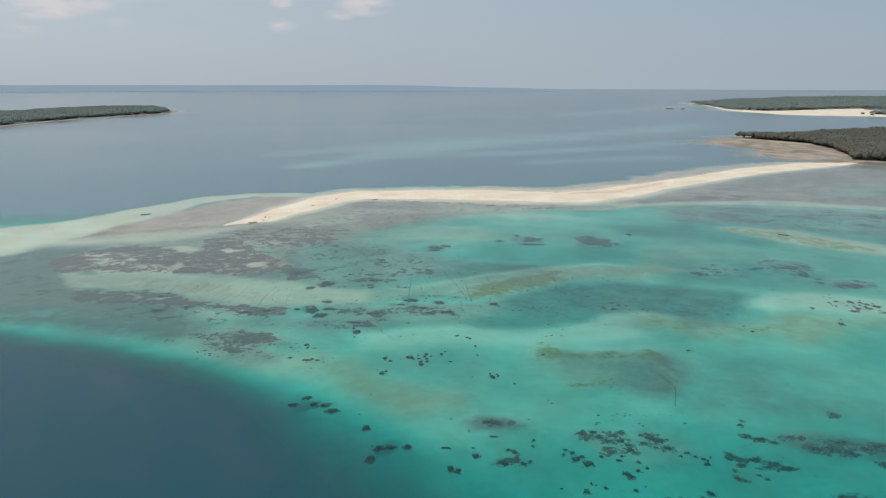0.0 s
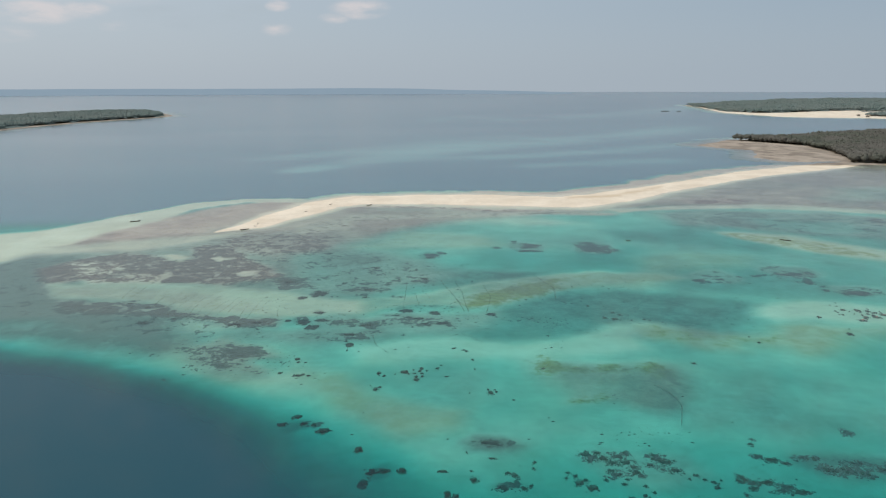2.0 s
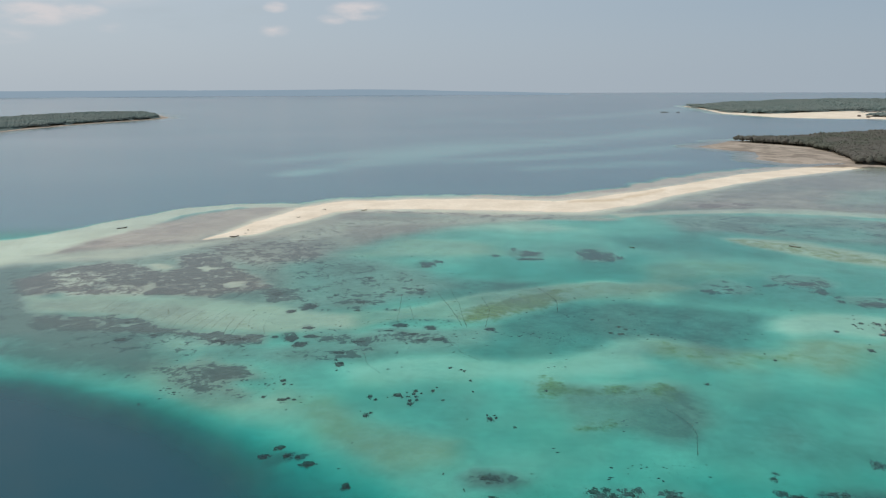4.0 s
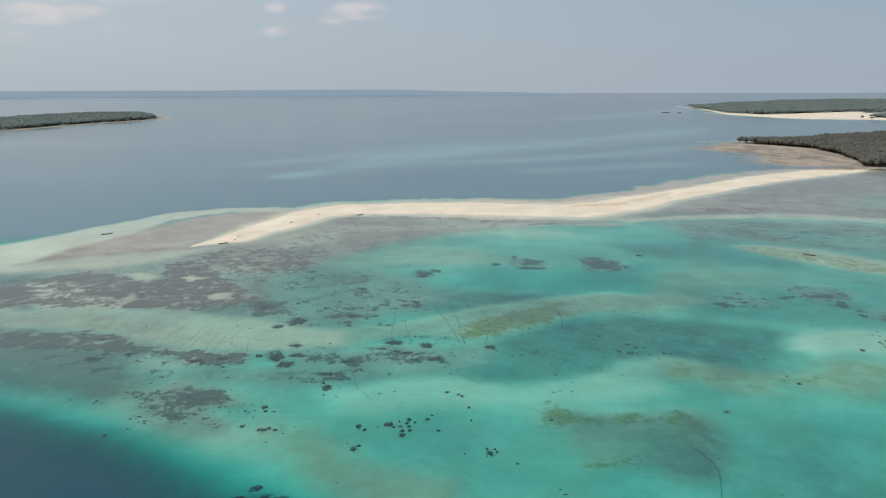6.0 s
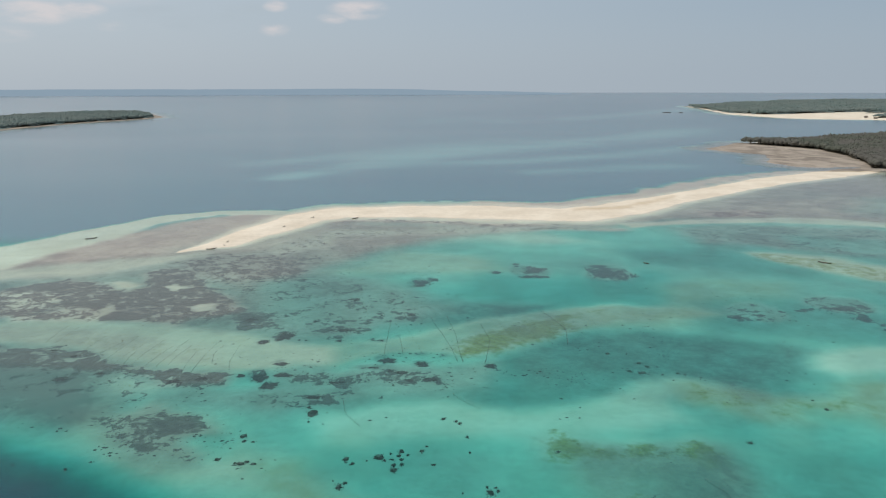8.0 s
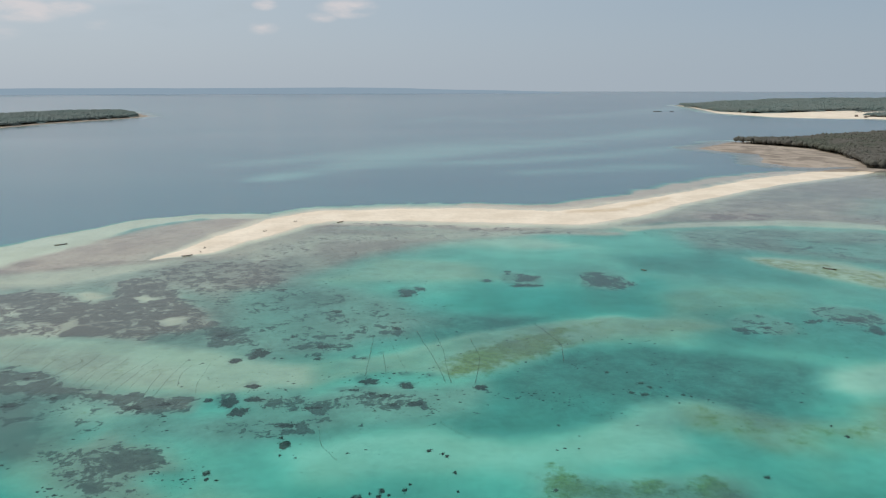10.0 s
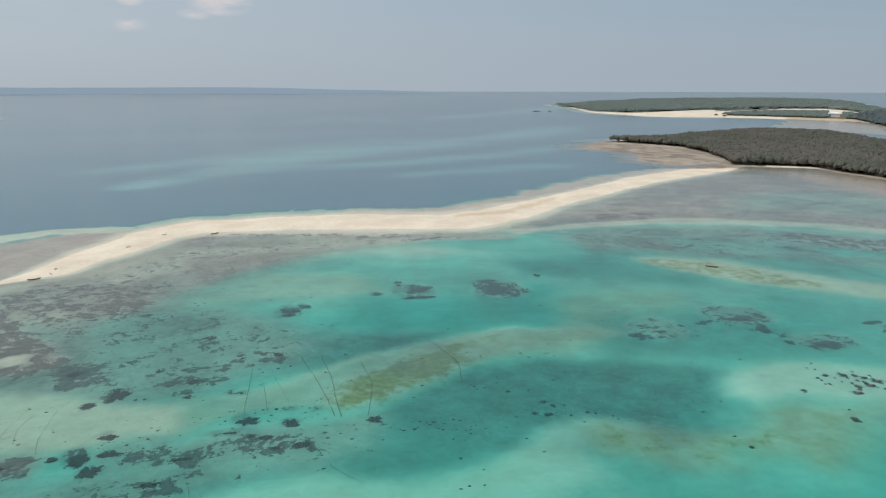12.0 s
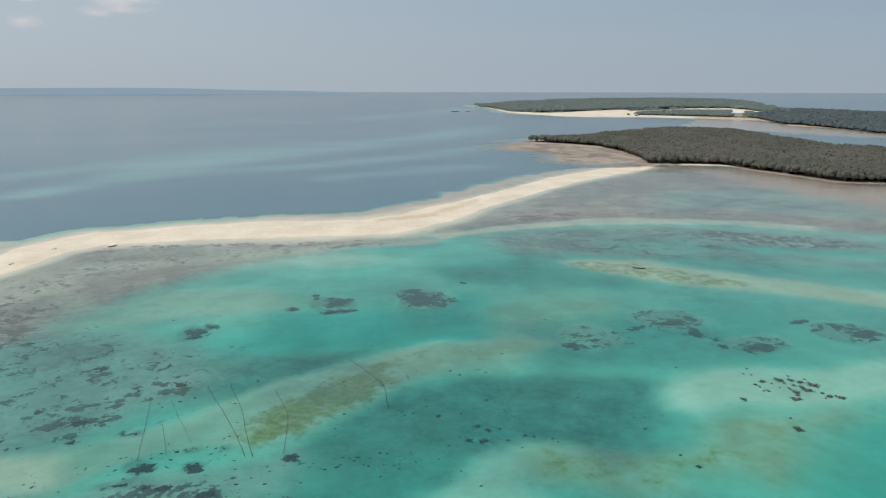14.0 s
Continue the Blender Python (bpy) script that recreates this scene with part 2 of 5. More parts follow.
def water_material():
    """Clear sea water: the bed is dimmed by the depth, red first; deep water scatters blue."""
    n = Nodes("clear_sea_water")
    depth = n.attribute("depth")
    tint = n.tree.nodes.new("ShaderNodeCombineColor")
    for i, keep in enumerate((0.465, 0.880, 0.896)):
        n.put(tint.inputs[i], n.math("POWER", keep, depth))
    clear = n.tree.nodes.new("ShaderNodeBsdfTransparent")
    n.put(clear.inputs["Color"], tint.outputs[0])
    # off the outer side of the spit the water is turbid, paler in long streaks; in the lagoon murk shows only where it
    # is deep
    drift = n.math("MULTIPLY", n.attribute("pale"), n.remap(n.noise(0.005, 4, 0.55, stretch=(0.5, 1.8, 1), distort=0.8, seed=18), 0.30, 0.60, 0.35, 1.0))
    turbid = n.attribute("turbid")
    outer = n.mix(drift, (0.070, 0.150, 0.208), (0.170, 0.355, 0.365))
    murk = n.tree.nodes.new("ShaderNodeBsdfDiffuse")
    n.put(murk.inputs["Color"], n.mix(turbid, (0.010, 0.061, 0.084), outer))
    hides = n.math("SUBTRACT", 1.0, n.math("POWER", 0.80, depth))
    body = n.tree.nodes.new("ShaderNodeMixShader")
    n.put(body.inputs[0], n.math("ADD", n.math("MULTIPLY", turbid, hides), n.math("MULTIPLY", n.math("SUBTRACT", 1.0, turbid), n.remap(depth, 5.5, 17.0, 0.0, 1.0))))
    n.put(body.inputs[1], clear.outputs[0])
    n.put(body.inputs[2], murk.outputs[0])
    swell = n.noise(0.02, 4, 0.5, stretch=(0.5, 1.5, 1), seed=5)
    chop = n.noise(0.35, 6, 0.6, seed=6)
    waves = n.bump(n.math("MULTIPLY", n.attribute("ruffle"), n.math("ADD", chop, n.math("MULTIPLY", swell, 2.0))), 0.05, 0.22)
    gloss = n.tree.nodes.new("ShaderNodeBsdfGlossy")
    n.put(gloss.inputs["Roughness"], n.math("ADD", n.remap(n.attribute("ruffle"), 0.0, 1.0, 0.125, 0.0), n.remap(n.noise(0.003, 2, 0.5, stretch=(0.5, 1.6, 1), distort=0.5, seed=15), 0.35, 0.65, 0.04, 0.09)))
    n.put(gloss.inputs["Normal"], waves)
    fresnel = n.tree.nodes.new("ShaderNodeFresnel")
    fresnel.inputs["IOR"].default_value = 1.33
    n.put(fresnel.inputs["Normal"], waves)
    skin = n.tree.nodes.new("ShaderNodeMixShader")
    n.put(skin.inputs[0], fresnel.outputs[0])
    n.put(skin.inputs[1], body.outputs[0])
    n.put(skin.inputs[2], gloss.outputs[0])
    n.tree.links.new(skin.outputs[0], n.out.inputs["Surface"])
    return n.mat


def foliage_material(name, dark, light, dry):
    n = Nodes(name)
    tone = n.random("island")
    drift = n.noise(0.012, 4, 0.6, seed=8)
    color = n.mix(tone, dark, light)
    color = n.mix(n.math("MULTIPLY", n.remap(drift, 0.36, 0.58), 0.8), color, dry)
    return n.principled(color, 0.85, spec=0.1)


def plain_material(name, a, b, scale=2.0, rough=0.8, bump=0.02, metal=0.0):
    n = Nodes(name)
    f = n.noise(scale, 6, 0.6, seed=9)
    return n.principled(n.mix(n.remap(f, 0.3, 0.7), a, b), rough, metal, n.bump(f, bump, 0.6))


SEABED = seabed_material()
WATER = water_material()
LEAVES = foliage_material("grey_green_foliage", (0.068, 0.078, 0.060), (0.094, 0.102, 0.080), (0.106, 0.099, 0.088))
# distance haze is mixed into this leaf colour: paler and bluer than LEAVES
HAZED_LEAVES = foliage_material("foliage_with_painted_haze", (0.105, 0.145, 0.135), (0.13, 0.17, 0.155), (0.14, 0.165, 0.15))
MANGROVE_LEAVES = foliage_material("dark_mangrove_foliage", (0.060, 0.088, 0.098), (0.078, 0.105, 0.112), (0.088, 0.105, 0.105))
BARK = plain_material("grey_bark", (0.10, 0.08, 0.06), (0.22, 0.19, 0.15), 6.0, 0.9)


# ---------------------------------------------------------------- fields that shape the bed
def lattice(ix, iy, seed):
    h = (ix * 374761393 + iy * 668265263 + seed * 974634777) & 0x7FFFFFFF
    h = ((h ^ (h >> 13)) * 1274126177) & 0x7FFFFFFF
    return ((h ^ (h >> 16)) & 0xFFFF) / 65535.0


def fbm(x, y, scale, seed=0, octaves=4):
    """Smooth value noise, -1 to 1; scale: metres of the largest waves."""
    total, amp, norm = np.zeros_like(x), 1.0, 0.0
    for o in range(octaves):
        u, v = x / scale, y / scale
        iu, iv = np.floor(u).astype(np.int64), np.floor(v).astype(np.int64)
        fu, fv = u - iu, v - iv
        fu, fv = fu * fu * (3 - 2 * fu), fv * fv * (3 - 2 * fv)
        a, b = lattice(iu, iv, seed + o), lattice(iu + 1, iv, seed + o)
        c, d = lattice(iu, iv + 1, seed + o), lattice(iu + 1, iv + 1, seed + o)
        total += amp * ((a * (1 - fu) + b * fu) * (1 - fv) + (c * (1 - fu) + d * fu) * fv)
        norm += amp
        amp, scale = amp * 0.5, scale * 0.5
    return total / norm * 2 - 1


def step(a, b, v):
    t = np.clip((v - a) / (b - a), 0, 1)
    return t * t * (3 - 2 * t)


def band(x, y, line):
    """How far from a line of (x, y, half width), in half widths: 0 on it, 1 at the band's edge."""
    best = np.full(x.shape, 1e9)
    if len(line) == 1:
        line = line * 2
    for (ax, ay, aw), (bx, by, bw) in zip(line, line[1:]):
        dx, dy = bx - ax, by - ay
        k = np.clip(((x - ax) * dx + (y - ay) * dy) / max(dx * dx + dy * dy, 1e-6), 0, 1)
        best = np.minimum(best, np.hypot(x - ax - k * dx, y - ay - k * dy) / (aw + k * (bw - aw)))
    return best


def cover(x, y, line, soft=0.5, warp=0.0, seed=0, scale=25.0):
    """1 inside a band, 0 outside it, with a soft and wavering edge."""
    s = band(x, y, line)
    if warp:
        s = s + warp * fbm(x, y, scale, seed)
    return 1 - step(1 - soft, 1 + soft, s)


def inside(x, y, ring, closed=True):
    """Distance in metres to a closed outline, positive inside."""
    best, odd = np.full(x.shape, 1e9), np.zeros(x.shape, bool)
    for (ax, ay), (bx, by) in zip(ring, ring[1:] + ring[:1]):
        dx, dy = bx - ax, by - ay
        k = np.clip(((x - ax) * dx + (y - ay) * dy) / (dx * dx + dy * dy), 0, 1)
        best = np.minimum(best, np.hypot(x - ax - k * dx, y - ay - k * dy))
        if ay != by:
            odd ^= ((ay > y) != (by > y)) & (x < ax + (y - ay) / (by - ay) * dx)
    return np.where(odd, best, -best)


def rise(x, y):
    """The far sea lifts towards the horizon, to stand in for the miles beyond."""
    return 68 * np.clip((np.hypot(x, y) - 1600) / 3300, 0, 0.985) ** 1.5


# the dry crest of the sand spit: middle line and half width
SPIT = [(-151, 478, 2), (-131, 502, 12), (-114, 540, 18), (-96, 588, 23), (-72, 614, 26), (-20, 618, 32), (44, 611, 38), (105, 602, 34),
        (150, 625, 27), (205, 671, 22), (268, 725, 20), (345, 790, 22), (420, 836, 25), (495, 884, 27), (530, 903, 15), (575, 886, 10), (612, 866, 8)]
SPIT_RIM = [(40, 660, 12), (115, 648, 17), (168, 684, 20), (226, 740, 22), (300, 808, 21), (384, 860, 18), (470, 905, 15)]
# outlines of the land: the wooded point, its mud flat, the far shore, the low island
POINT_WOOD = [(541, 1305), (584, 1235), (612, 1176), (590, 1060), (560, 975), (532, 908), (610, 868), (618, 775), (622, 700), (660, 672),
              (760, 600), (900, 560), (1000, 700), (960, 900), (930, 1000), (960, 1100), (1010, 1240), (1060, 1400), (1000, 1500), (860, 1450),
              (700, 1345), (600, 1325)]
POINT_FLAT = [(435, 1194), (534, 1305), (579, 1237), (612, 1177), (558, 964), (535, 925), (509, 925), (478, 920), (447, 937),
    (442, 983), (485, 1094), (458, 1132)]
FAR_LAND = [(1029, 2982), (1031, 2825), (1002, 2599), (965, 2402), (1002, 2276), (1044, 2155), (1129, 2092), (1227, 2057),
    (1287, 2002), (1378, 1903), (1463, 1779), (1448, 1647)] + [(1369, 1553), (1398, 1452), (1362, 1288), (1307, 1085)] + [(2600, 900), (3600, 1500), (3400, 2000)] + [(2005, 1852), (1963, 2003), (1895, 2128), (2003, 2328), (2221, 2705), (2282, 2966), (2094, 3144), (1799, 3281),
    (1532, 3238), (1230, 3071), (1073, 2937)]
FAR_POOL = [(1361, 2345), (1590, 2339), (1728, 2237), (1798, 2340), (1665, 2445), (1486, 2472)]
BACK_WOOD = [(1029, 2982), (1023, 2683), (994, 2473), (1051, 2335), (1140, 2344), (1307, 2407), (1463, 2435), (1665, 2445),
    (1835, 2370), (1798, 2206), (1714, 1932)] + [(1895, 2128), (2003, 2328), (2221, 2705), (2282, 2966), (2094, 3144), (1799, 3281), (1532, 3238), (1230, 3071),
    (1073, 2937)]
STRIP_WOOD = [(1259, 2114), (1352, 2189), (1498, 2210), (1678, 2175), (1650, 1995), (1624, 1836), (1522, 1726), (1502, 1823),
    (1416, 1953), (1323, 2056)]
DARK_WOOD = [(1542, 1870), (1419, 1607), (1414, 1468), (1376, 1301), (1320, 1095)] + [(2600, 900), (3600, 1500), (3400, 2000)] + [(2005, 1852), (1963, 2003), (1895, 2128)]
LOW_ISLAND = [(-1008, 1612), (-999, 1782), (-974, 1932), (-915, 2078), (-871, 2175), (-853, 2276)] + [(-1000, 2530), (-1080, 2550), (-1210, 2420), (-1330, 2180), (-1400, 1900), (-1350, 1600), (-1200, 1300)]

# seagrass patches: x, y, width, length
GRASS_BAR = [(-14.3, 305.3, 7.2, 7.0), (-1.6, 301.2, 5.8, 6.2), (22.6, 299.3, 5.0, 4.5), (-51.9, 301.3, 6.4, 3.6),
    (-56.8, 290.8, 6.6, 8.9), (-52.3, 283.4, 7.6, 8.4), (-49.1, 291.8, 8.2, 3.3), (-64.0, 291.9, 3.3, 3.4),
    (-57.1, 330.5, 8.0, 13.1), (-63.9, 323.4, 5.1, 5.6), (1.0, 287.7, 5.6, 4.1), (-5.7, 287.2, 3.2, 2.1),
    (-8.5, 293.8, 6.1, 2.7), (-12.8, 295.5, 2.0, 2.7)]
GRASS_BASIN = [(57.3, 433.5, 15.0, 17.5), (48.3, 447.5, 5.3, 7.5), (54.7, 420.3, 17.9, 5.6), (36.0, 429.5, 6.5, 8.3), (96.4,
    426.1, 24.9, 30.3), (133.4, 353.3, 9.5, 9.2), (144.1, 355.1, 8.8, 4.5), (155.8, 361.0, 4.1, 4.8), (185.3, 363.5,
    26.0, 9.8), (186.1, 350.3, 9.5, 11.2), (190.3, 342.2, 4.4, 5.4), (165.7, 362.2, 6.0, 4.3), (200.6, 330.1, 19.3,
    9.1), (188.1, 335.2, 4.3, 5.2), (246.7, 338.7, 7.9, 7.9), (250.4, 329.1, 14.9, 9.9), (236.2, 349.4, 8.1, 4.9),
    (-4.1, 410.8, 10.9, 13.4), (2.6, 415.5, 5.5, 7.9)]
# soft dark rounds on the bed about them
GRASS_ROUNDS = [(143.1, 358.7, 26.7, 28.9), (186.1, 368.6, 33.7, 31.3), (96.4, 426.1, 28.9, 37.5), (53.7, 430.1, 23.0, 27.4),
    (201.3, 332.4, 26.0, 19.9), (246.2, 333.2, 31.9, 26.2)]
GRASS_WEST = [(-48.1, 349.1, 5.6, 6.3), (-57.5, 363.2, 4.3, 3.0), (-47.9, 326.1, 2.6, 2.7), (-64.3, 415.0, 8.6, 5.8),
    (-34.7, 380.2, 15.5, 12.8), (-34.6, 338.0, 17.2, 14.2), (-34.6, 325.6, 7.3, 6.9), (-12.2, 376.0, 5.6, 6.1),
    (-5.7, 404.1, 11.9, 7.3), (-20.4, 356.2, 4.9, 4.3), (-7.5, 356.9, 12.1, 10.6), (-18.0, 325.6, 3.6, 5.1)] + [(-18.9, 298.2, 10.4, 4.5), (-36.2, 274.1, 19.1, 8.6), (-30.4, 285.6, 15.9, 5.2)] + [(-124.8, 289.1, 13.5, 13.2), (-113.4, 294.1, 6.7, 5.2), (-84.7, 286.2, 14.7, 9.2), (-75.8, 288.6, 12.6, 8.0),
    (-140.5, 315.6, 7.5, 8.0), (-130.0, 309.5, 6.3, 6.0), (-75.8, 350.3, 12.7, 16.8)]
GRASS_EDGE = [(-46.4, 201.2, 8.1, 5.3), (-40.1, 200.4, 5.1, 3.9), (-17.9, 174.7, 6.5, 7.5), (14.2, 186.3, 15.2, 8.2),
    (15.7, 165.2, 10.8, 6.2)]

EAST_FLAT = [(190, 640), (300, 745), (420, 830), (540, 880), (612, 850), (618, 775), (625, 690), (680, 640), (800, 560)] + [(433, 465), (410, 488), (369, 521), (320, 549), (259, 563), (197, 569), (153, 574)]
WEST_FLAT = [(112, 554), (45, 526), (8, 505), (-30, 463), (-53, 433), (-22, 399), (11, 372), (3, 349), (-18, 343),
    (-38, 323)] + [(-81, 270), (-101, 260), (-127, 280), (-164, 317), (-196, 365), (-223, 405), (-261, 391)] + [(-290, 430), (-180, 600), (-100, 585), (-20, 575), (60, 565)]

REEF_X = [-1200, -266, -181, -153, -126, -100, -76, -53, -32, -14, 2, 16, 26, 38, 46]
REEF_Y = [349, 289, 271, 261, 252, 241, 228, 215, 200, 184, 168, 155, 146, 88, -300]


def bed_fields(x, y):
    """Depth below the sea's level and the share of seagrass, algae, rubble and land, all over the plan."""
    wx = x + 7 * fbm(x, y, 45, 11) + 2.0 * fbm(x, y, 9, 12)
    wy = y + 9 * fbm(x, y, 45, 21) + 2.5 * fbm(x, y, 9, 22)
    vx, vy = x + 1.2 * fbm(x, y, 12, 15), y + 1.6 * fbm(x, y, 12, 25)
    crest = np.interp(wx, [p[0] for p in SPIT], [p[1] for p in SPIT])
    north = np.clip(wy - crest - 30, 0, None)
    depth = np.where(wy > crest, 4.2 + north / 9.0, 2.6 + 0.5 * fbm(x, y, 80, 5) + 0.5 * fbm(x, y, 26, 6))
    depth = np.minimum(depth, 9.0)
    west = step(-180, -330, wx) * step(600, 480, wy)
    depth = depth + 1.5 * west
    grass, film, algae, tan = (np.zeros_like(x) for _ in range(4))

    def lay(line, level=None, g=None, a=None, t=None, f=None, soft=0.6, warp=0.35, seed=0, scale=25.0):
        nonlocal depth, grass, film, algae, tan
        m = cover(wx, wy, line, soft, warp, seed, scale)
        if level is not None:
            depth = depth * (1 - m) + level * m
        if g is not None:
            grass = grass * (1 - m) + g * m
            f = 0.55 * g if f is None else f
            film = film * (1 - m) + f * m
        if a is not None:
            algae = algae * (1 - m) + a * m
        if t is not None:
            tan = tan * (1 - m) + t * m

    def patch(ring, level=None, g=None, a=None, t=None, f=None, soft=6.0, warp=4.0, seed=0, scale=20.0):
        """Lays one outlined patch; soft and warp in metres."""
        nonlocal depth, grass, film, algae, tan
        px, py = [p[0] for p in ring], [p[1] for p in ring]
        far = soft + warp + 1
        near = (vx > min(px) - far) & (vx < max(px) + far) & (vy > min(py) - far) & (vy < max(py) + far)
        m = np.zeros_like(x)
        m[near] = step(-soft, soft, inside(vx[near], vy[near], ring) + warp * fbm(x[near], y[near], scale, seed))
        depth = depth if level is None else depth * (1 - m) + level * m
        grass = grass if g is None else grass * (1 - m) + g * m
        film = film if f is None else film * (1 - m) + f * m
        algae = algae if a is None else algae * (1 - m) + a * m
        tan = tan if t is None else tan * (1 - m) + t * m

    # a dull tone over the eastern lagoon
    patch([(167, 515), (239, 493), (357, 413), (356, 356), (269, 294), (181, 321), (123, 339), (112, 395)],
          level=2.7, f=0.2, soft=30, warp=8, seed=84)
    # teal basins and channels
    patch([(-13, 407), (11, 399), (34, 414), (74, 420), (101, 404), (110, 391), (96, 369), (64, 368), (38, 354), (10,
          345), (-12, 346), (-25, 366), (-25, 390)],
          level=3.6, soft=14, seed=1)
    patch([(32, 421), (58, 410), (82, 405), (117, 424), (119, 395), (96, 369), (64, 371), (35, 368), (21, 384)],
          level=4.8, soft=14, seed=2)
    patch([(-34, 386), (-9, 394), (16, 381), (55, 372), (38, 352), (15, 342), (-16, 343), (-35, 353)],
          level=3.0, g=0.3, f=0.5, soft=10, seed=3)
    patch([(115, 478), (161, 487), (179, 467), (200, 444), (217, 421), (188, 410), (164, 431), (139, 443), (116, 448)],
          level=3.7, f=0.22, soft=9, seed=4)
    patch([(125, 376), (144, 385), (172, 381), (212, 384), (234, 367), (196, 317), (170, 318), (140, 327), (117, 333),
          (115, 349)],
          level=3.4, f=0.25, soft=12, seed=5)
    # the wide dark basin, filmed with weed
    patch([(-40, 279), (-29, 288), (-19, 293), (2, 294), (19, 298), (29, 309), (46, 321), (65, 333), (88, 336), (109,
          329), (137, 320), (147, 312), (135, 295), (124, 282), (130, 274), (115, 269), (101, 271), (98, 284), (86,
          289), (71, 286), (59, 275), (44, 268), (31, 267), (19, 268), (2, 273), (-17, 271), (-26, 268), (-36, 268)],
          level=3.2, g=0.2, f=0.42, soft=6, warp=4, seed=6)
    patch([(81, 320), (107, 324), (134, 316), (143, 308), (125, 285), (107, 276), (101, 286), (86, 294), (73, 301)],
          level=3.2, g=0.22, f=0.52, soft=14, warp=8, seed=7)
    # bright sand banks
    patch([(-37, 259), (-25, 262), (-13, 266), (2, 271), (18, 266), (31, 264), (44, 266), (58, 272), (70, 283), (84,
          287), (96, 279), (77, 269), (79, 256), (63, 248), (41, 249), (23, 246), (-3, 244), (-28, 245)],
          level=1.75, g=0.0, f=0.0, soft=6, seed=8)
    patch([(141, 308), (157, 315), (181, 314), (204, 305), (235, 306), (267, 303), (225, 271), (203, 278), (176, 283),
          (154, 288), (141, 286), (134, 294)],
          level=1.35, g=0.0, f=0.0, soft=6, warp=3, seed=9)
    patch([(-59, 426), (-36, 450), (-20, 480), (6, 474), (38, 460), (47, 434), (18, 424), (-11, 427), (-33, 425)],
          level=1.5, t=0.28, f=0.06, soft=10, seed=10)
    patch([(-8, 540), (30, 550), (80, 530), (107, 500), (71, 494), (38, 502), (7, 509)],
          level=1.3, f=0.1, soft=12, seed=11)
    patch([(35, 460), (69, 459), (109, 458), (94, 435), (60, 425), (36, 437)],
          level=2.6, f=0.1, soft=12, seed=12)
    lay([(13, 143, 22), (42, 146, 26), (69, 146, 30), (105, 148, 34), (150, 150, 34)], 5.0, soft=0.9)
    # the western platform, dusted with weed, and the grey shallows round the spit and east of it
    for ring, level, g, f in ((WEST_FLAT, np.interp(wy, [300, 400, 500], [1.7, 1.1, 0.45]), 0.36, 0.56), (EAST_FLAT, 0.38 + 0.55 * np.clip(fbm(x, y * 1.6, 70, 83), 0, 1), 0.38, 0.62)):
        m = step(-14, 22, inside(wx, wy, ring) + 8 * fbm(x, y, 40, 81))
        depth, grass, film = (a * (1 - m) + b * m for a, b in ((depth, level), (grass, g), (film, f)))
    s = band(wx, wy, [(a, b, c + 26) for a, b, c in SPIT])
    m = (1 - step(0.75, 1.15, s)) * step(15, -10, wy - crest)
    depth, grass, film = (a * (1 - m) + b * m for a, b in ((depth, np.minimum(depth, 0.4)), (grass, 0.32), (film, 0.45)))
    lay([(-254, 423, 45), (-208, 474, 44), (-166, 526, 44), (-136, 586, 34)], 0.2, g=0.15, f=0.55, soft=0.6)
    lay([(-250, 417, 14), (-211, 437, 15), (-169, 451, 13), (-140, 466, 7)], 0.45, g=0.05, f=0.12)
    # smooth grey weed on the western shelf
    patch([(-289, 367), (-264, 385), (-241, 406), (-211, 411), (-188, 367), (-179, 342), (-156, 319), (-131, 302),
          (-108, 288), (-115, 273), (-138, 277), (-167, 288), (-226, 282)],
          level=1.2, g=0.42, f=0.98, soft=12, warp=3, seed=21)
    patch([(-226, 282), (-166, 286), (-132, 276), (-109, 282), (-95, 261), (-106, 255), (-130, 261), (-159, 273),
          (-218, 271)],
          level=1.7, g=0.36, f=0.8, soft=10, seed=22)
    # the dark western meadow
    patch([(-218, 379), (-207, 399), (-193, 410), (-186, 416), (-167, 411), (-148, 393), (-140, 401), (-153, 426),
          (-147, 441), (-126, 432), (-109, 401), (-86, 375), (-79, 359), (-91, 353), (-100, 353), (-104, 341), (-120,
          347), (-137, 348), (-152, 354), (-166, 363), (-180, 356), (-194, 344)],
          level=0.6, g=0.645, f=0.5, soft=4, warp=3.5, seed=23, scale=12)
    patch([(-145, 453), (-130, 471), (-103, 477), (-75, 463), (-62, 428), (-72, 409), (-88, 400), (-110, 410), (-129,
          425)],
          level=0.6, g=0.55, f=0.55, soft=10, warp=4, seed=24)
    patch([(-86, 357), (-78, 362), (-66, 360), (-65, 347), (-69, 337), (-76, 338)],
          level=1.2, g=0.72, f=0.5, soft=4, warp=3, seed=25, scale=12)
    patch([(-50, 337), (-42, 343), (-32, 347), (-21, 348), (-24, 335), (-34, 330), (-44, 330)],
          level=1.6, g=0.58, f=0.5, soft=5, warp=4, seed=26, scale=12)
    patch([(-76, 391), (-57, 399), (-29, 386), (-13, 373), (-26, 359), (-49, 356), (-68, 367)],
          level=1.7, g=0.46, f=0.42, soft=12, warp=6, seed=27)
    patch([(-83, 409), (-61, 423), (-27, 419), (-4, 398), (-8, 366), (-18, 340), (-35, 327), (-53, 335), (-69, 354)],
          level=1.7, g=0.44, f=0.5, soft=14, warp=6, seed=86)
    # pale gaps in the meadow
    patch([(-167, 357), (-165, 363), (-159, 361), (-156, 353), (-159, 349), (-165, 351)],
          level=0.45, g=0.1, f=0.05, soft=2, warp=2, seed=28, scale=9)
